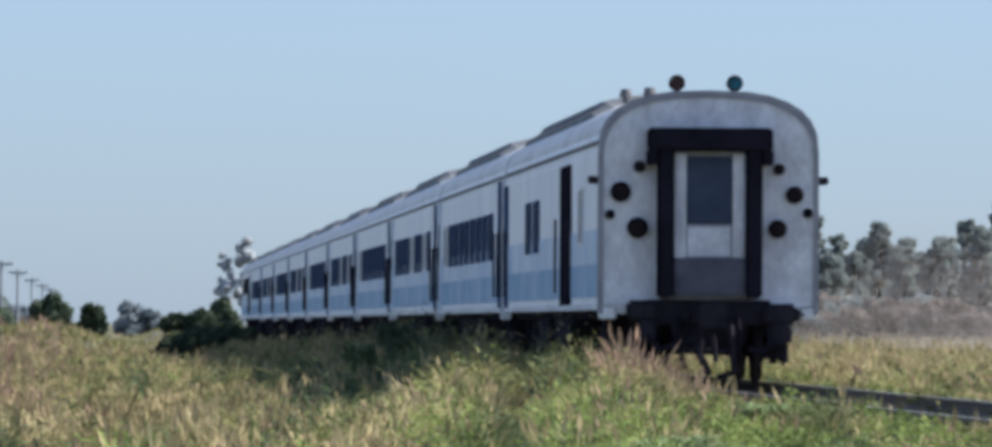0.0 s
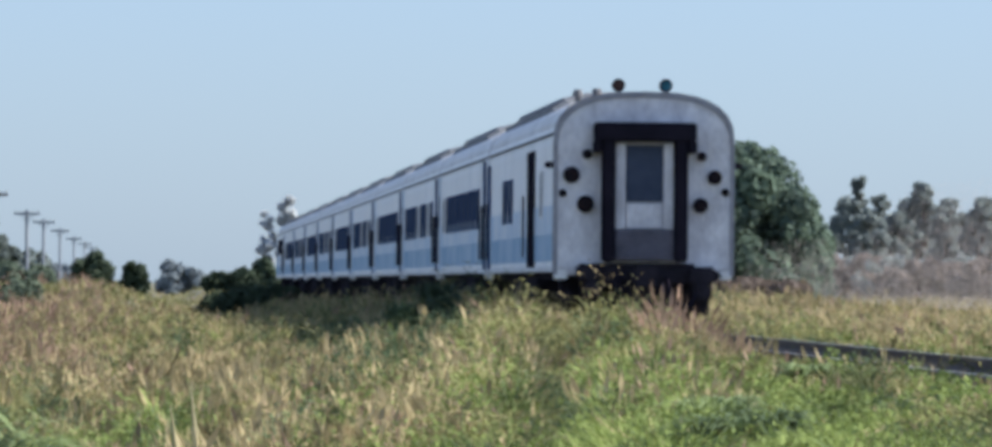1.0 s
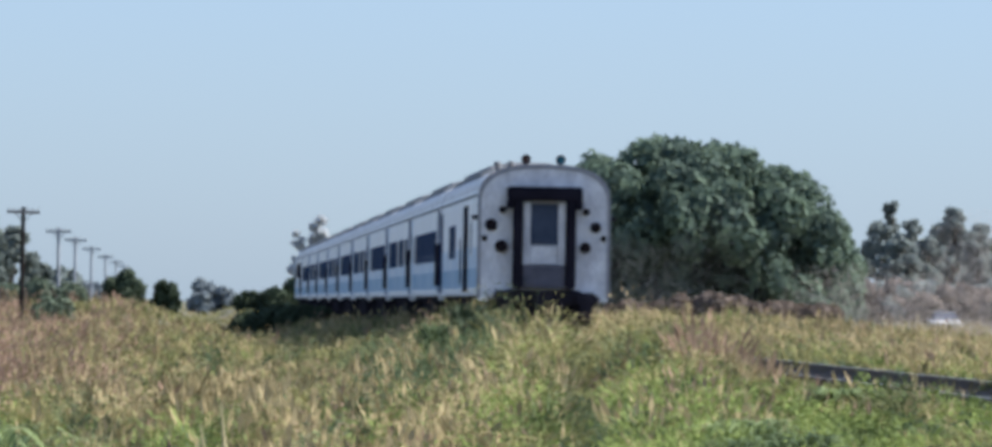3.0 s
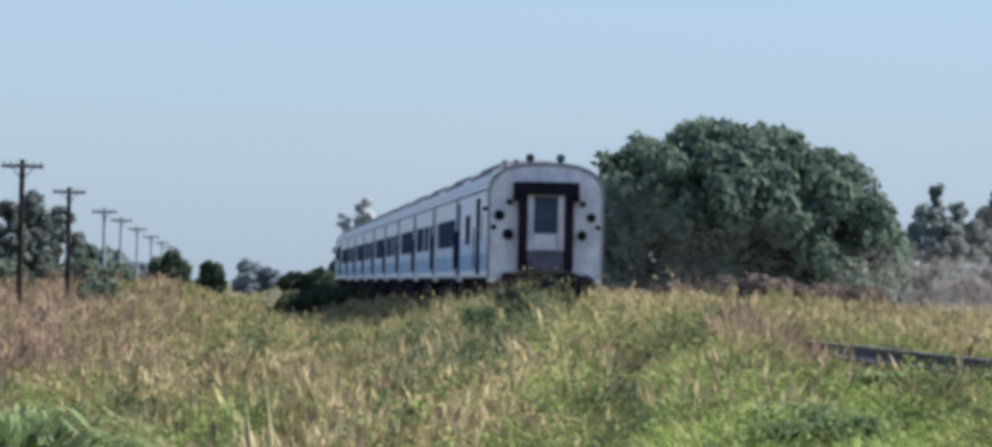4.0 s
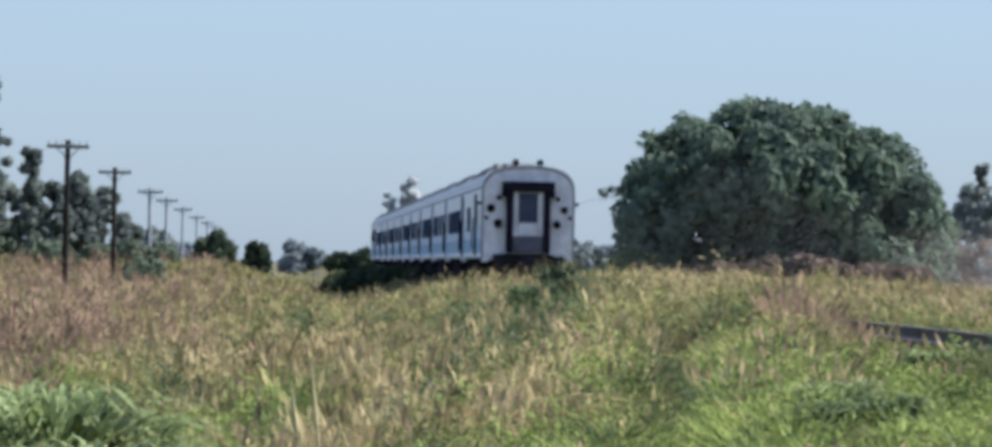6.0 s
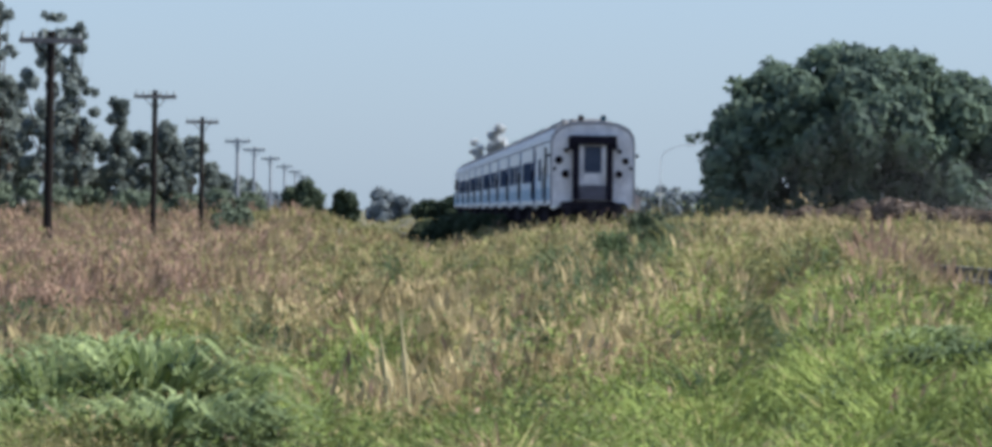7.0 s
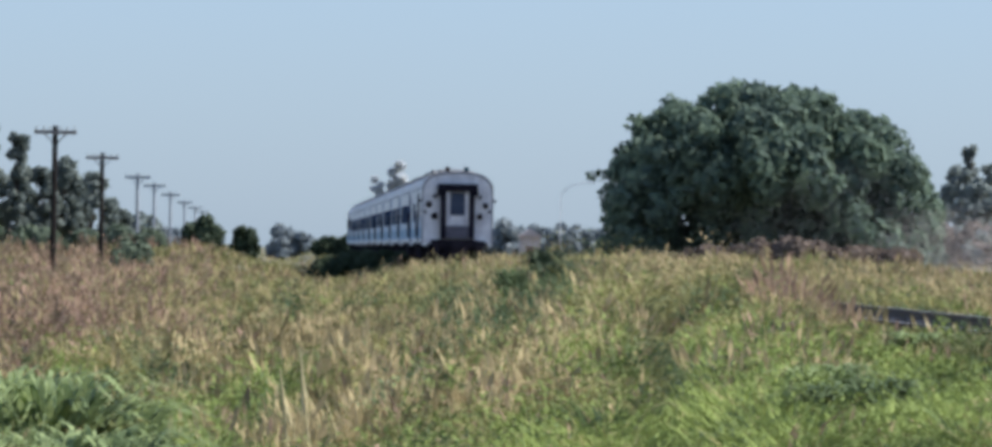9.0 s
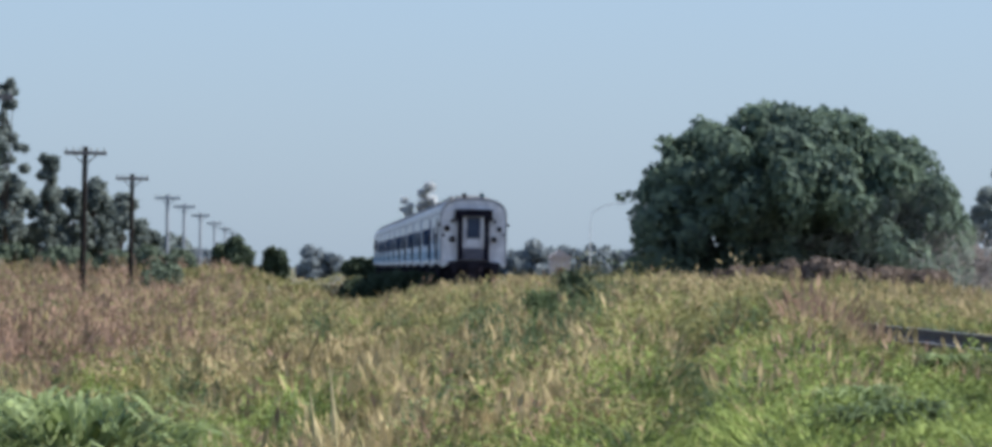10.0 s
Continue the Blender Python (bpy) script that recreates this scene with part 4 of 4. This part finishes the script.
def kinds(x, y):
    """Which of the five growths holds each spot: green, olive, straw, reddish or dark weeds."""
    far = beyond(y)
    score = np.stack([0.18 + 0.38 * right(x, y) + 0.35 * near_by(y) + 0.55 * (1 - smooth(42, 54, y)) - 0.7 * left(x, y) * far + 1.15 * patch(x, y, 3.6, 3),
                      0.35 + 0.1 * far + patch(x, y, 3.6, 4),
                      0.12 + 0.20 * far - 0.35 * right(x, y) * near_by(y) + 1.2 * patch(x, y, 3.6, 5),
                      -0.42 + 1.6 * left(x, y) * far + 0.05 * far - 0.3 * right(x, y) + patch(x, y, 3.6, 6),
                      0.12 + 0.15 * (1 - smooth(45, 75, y)) - 0.05 * far - 0.4 * left(x, y) * far + 1.2 * patch(x, y, 3.6, 7)])
    spot = lambda b, wb, at, wide: np.exp(-((x / y - b) / wb) ** 2 - ((y - at) / wide) ** 2)
    score[0] -= 0.08 * beyond(y)
    score[0] += 1.2 * spot(0.0, 0.006, 64, 10) + 0.7 * spot(0.078, 0.03, 48, 14)
    score[1] += 0.7 * spot(0.055, 0.02, 92, 20)
    score[2] += 0.9 * spot(0.032, 0.007, 66, 14) + 1.2 * spot(0.008, 0.007, 98, 30) + 0.7 * spot(0.062, 0.012, 78, 10)
    score[3] += 1.3 * spot(0.031, 0.006, 64, 12) + 0.5 * spot(-0.045, 0.02, 85, 30) + 0.8 * spot(0.070, 0.01, 96, 12)
    score[4] += 1.2 * spot(0.081, 0.005, 51, 8) + 0.9 * spot(0.045, 0.006, 80, 12) + 0.9 * spot(-0.012, 0.006, 72, 10)
    drift = 0.6 * np.sin(x * 2.3 - y * 0.17) * smooth(0.012, 0.03, x / y)
    beyond_track = smooth(10.4, 12, x)
    score[2] += drift + 0.55 * beyond_track
    score[3] += 0.4 * beyond_track
    score[4] -= drift
    score[4] += 1.0 * spot(0.003, 0.007, 190, 70)
    # darker growth on the bank deepens the train's shadow by colour
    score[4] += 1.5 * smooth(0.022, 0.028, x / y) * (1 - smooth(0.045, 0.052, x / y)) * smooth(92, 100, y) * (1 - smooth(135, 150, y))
    return np.argmax(score, 0)


held = lambda k, base=0.07: (lambda x, y: np.where(kinds(x, y) == k, 0.95, base * 0.4))
tufts("green_grass", "bright green tall grass in tufts", M_GREEN, 1, 4400, 11, 27, 260, 1.0, 0.030, held(0), arch=0.95, spread=0.24)
tufts("olive_grass", "olive tall grass over the bank", M_OLIVE, 2, 5600, 11, 27, 420, 1.1, 0.034, held(1, 0.14), arch=0.95, spread=0.24)
tufts("straw_grass", "dry straw-coloured grass tufts", M_STRAW, 3, 3600, 10, 30, 420, 1.15, 0.024, held(2, 0.07), arch=0.8, spread=0.22)
tufts("reddish_grass", "reddish brown seeding grass over the plain", M_PINK, 4, 6600, 9, 34, 700, 1.05, 0.026, held(3, 0.05), arch=0.7, spread=0.22)
weeds("leafy_weeds", "bright green leafy weeds among the grass", M_GREEN, 7, 2200, 46, 27, 190, 1.15, 0.044, held(0, 0.04))
weeds("dull_weeds", "dull olive leafy weeds among the grass", M_OLIVE, 8, 2000, 46, 30, 300, 1.2, 0.044, held(1, 0.05))
weeds("dark_weeds", "dark green leafy weeds among the grass, on the bank also for the train's shade", M_SHADEGRASS, 11, 2600, 46, 27, 260, 1.15, 0.044, held(4, 0.05))
clear = lambda k: (lambda x, y: np.where((kinds(x, y) == k) & ((x / y < 0.074) | (y < 62)) & (y < 150), 0.9, 0.02))
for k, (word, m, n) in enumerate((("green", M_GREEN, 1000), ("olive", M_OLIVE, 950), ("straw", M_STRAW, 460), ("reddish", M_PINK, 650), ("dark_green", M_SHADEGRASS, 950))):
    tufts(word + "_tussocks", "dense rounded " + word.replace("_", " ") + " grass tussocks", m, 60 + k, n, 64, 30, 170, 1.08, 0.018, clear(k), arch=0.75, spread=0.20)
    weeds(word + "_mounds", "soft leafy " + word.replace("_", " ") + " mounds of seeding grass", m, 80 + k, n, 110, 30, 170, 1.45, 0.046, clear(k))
weeds("straw_heads", "fluffy pale straw seed heads in drifts", M_STRAW, 15, 1500, 44, 30, 300, 1.25, 0.030, held(2, 0.06))
weeds("reddish_heads", "fluffy reddish seed heads in drifts", M_PINK, 16, 2000, 40, 34, 400, 1.2, 0.036, held(3, 0.05))
plumes("pink_plumes", "pinkish brown seed heads over the plain", M_PINK, 9, 4600, 50, 500, 1.15, held(3, 0.03), head=0.13, thick=0.022)
plumes("straw_plumes", "pale straw seed heads on tall stalks", M_STRAW, 10, 2600, 48, 400, 1.2, held(2, 0.06), head=0.13, thick=0.020)
plumes("feather_plumes", "upright feathery tan seed plumes among the grass", M_STRAW, 21, 900, 50, 115, 1.3, lambda x, y: np.where((x / y < 0.042) & (x / y > -0.022) & (patch(x, y, 2.4, 14) > -0.1), 0.9, 0.03), head=0.20, thick=0.028)
plumes("red_stalks", "tall reddish dry stalks beside the rails", M_PINK, 12, 420, 78, 93, 1.5, lambda x, y: np.where((x / y > 0.0745) & (x / y < 0.087), 0.9, 0.0), head=0.2, thick=0.022)
tufts("far_straw_grass", "pale straw grass of the far field", M_STRAW, 5, 5000, 7, 140, 1000, 0.95, 0.03, lambda x, y: 0.06 + 0.64 * smooth(10, 14, x) + 0.3 * patch(x, y, 0.5, 8), arch=0.4)
tufts("far_green_grass", "dull green grass of the far field", M_OLIVE, 6, 5000, 7, 150, 1200, 0.95, 0.03, lambda x, y: (0.4 + 0.5 * patch(x, y, 0.4, 9)) * (1 - 0.75 * smooth(10, 14, x)), arch=0.5)


def reed_clump(x, y, size, seed, material=None, wide=1.0, label="large clump of long arching blue-green grass leaves"):
    """A fountain of long arching leaves."""
    rng = np.random.default_rng(seed)
    t = empty("grass_clump", label, "grass clump", "arching grass clumps", m=pose(x, y, float(ground_z(x, y))))
    for fan in range(6):
        n = 38
        a = (fan + rng.random(n) * 1.3) * math.pi / 3
        rise, reach = size * (0.55 + 0.5 * rng.random(n)), size * wide * (0.25 + 0.75 * rng.random(n))
        out = np.stack([np.cos(a), np.sin(a), np.zeros(n)], 1)
        side = np.stack([-np.sin(a), np.cos(a), np.zeros(n)], 1) * (0.018 + 0.028 * rng.random(n))[:, None]
        root = out * 0.12 * size
        sets, prev = [], root
        for k in range(1, 6):
            f = k / 5
            at = root + out * (reach * f ** 1.3)[:, None] + np.array([0, 0, 1.0]) * (rise * (1.9 * f - 1.25 * f * f))[:, None]
            taper, was = (1.15 - f), (1.15 - f + 0.2)
            sets.append(np.stack([prev - side * was, prev + side * was, at + side * taper, at - side * taper], 1))
            prev = at
        soup("leaf_fan", np.concatenate(sets).reshape(-1, 3), 4, material or M_REED, t)


for bx, by, size, seed in ((-0.051, 48, 1.0, 1), (-0.0445, 46, 1.15, 2), (-0.037, 47, 1.2, 3), (-0.031, 45, 1.15, 10), (-0.047, 43.5, 0.8, 11), (-0.030, 41, 0.85, 12), (-0.024, 42, 0.9, 13), (-0.0185, 42.5, 0.8, 14), (0.083, 47, 0.55, 4), (-0.022, 46, 0.9, 5), (0.096, 60, 0.45, 7)):
    reed_clump(bx * by, by, size, seed)
# the first two are dark leaves put in for shaded gaps between the reeds
for bx, by, size, seed in ((-0.0345, 41.5, 0.42, 21), (-0.0375, 42.5, 0.5, 22), (0.0795, 43, 0.45, 23), (0.085, 42, 0.5, 24), (0.0905, 44, 0.45, 25)):
    reed_clump(bx * by, by, size, seed, M_SHADEGRASS, 0.9, "dense dark green clump of grass leaves, on the left for shaded gaps")
reed_clump(0.0413 * 125, 125, 1.5, 6, M_DARKLEAF, 0.28, "dark green thistle-like weed standing over the grass")
reed_clump(0.0425 * 124, 124, 1.2, 8, M_DARKLEAF, 0.35, "dark green thistle-like weed standing over the grass")
reed_clump(0.0365 * 118, 118, 1.0, 9, M_SHADEGRASS, 0.4, "olive weed standing over the grass")


def dry_stalks(x, y, count, tall, seed):
    """A loose sheaf of pale dead stems."""
    rng = random.Random(seed)
    t = empty("dry_stalks", "loose bunch of tall pale dead stalks", "dead stalks", m=pose(x, y, float(ground_z(x, y))))
    for k in range(count):
        a, h = rng.uniform(0, 6.28), tall * rng.uniform(0.6, 1.1)
        r = rng.uniform(0, 0.28)
        p = Vector((r * math.cos(a), r * math.sin(a) * 2, -0.05))
        q = p + Vector((rng.uniform(-0.10, 0.06) * h, rng.uniform(-0.1, 0.1), h * 0.7))
        e = q + Vector((rng.uniform(-0.12, 0.08) * h, rng.uniform(-0.1, 0.1), h * 0.3))
        bm = rods((p, q, 0.015, 0.012), (q, e, 0.020, 0.006), sides=6)
        for j in range(5):
            f = p.lerp(q, rng.uniform(0.25, 1.0))
            rod(bm, f, f + Vector((rng.uniform(-0.13, 0.13), rng.uniform(-0.1, 0.1), rng.uniform(-0.05, 0.14))), 0.009, 0.003, sides=5)
        part("stalk", bm, M_STALK, t)


dry_stalks(0.0050 * 50, 50, 3, 1.25, 1)
dry_stalks(0.0108 * 53, 53, 2, 0.9, 3)

sleepers(road)


def motions():
    for k, c in enumerate(train):
        walk(c, [(t, pose(TRACK_X, y + k * LENGTH, 0)) for t, y in RUN])
    walk(car, [(t, pose(46, 496 - 28 * t, -0.65)) for t in (0, 5, 10)])
    walk(dust, [(t, pose(0.12 * t, 0, 0)) for t in (0, 5, 10)])
    walk(veil, [(t, pose(x, 0, z)) for t, x, z in ((0, -3.0, 0.0), (5, 0.8, 0.0), (7.5, 5.5, -0.4), (10, 10.0, -1.0))])
    walk(fly, [(t, pose(x, 10, z, 0, 8, 0)) for t, x, z in ((0, 0.1, 0.30), (1.6, 0.14, 0.32), (1.7, 0.17, 0.50), (1.8, 0.225, 0.976), (1.9, 0.29, 1.5), (2.2, 0.5, 2.8), (10, 2.5, 9))])


motions()
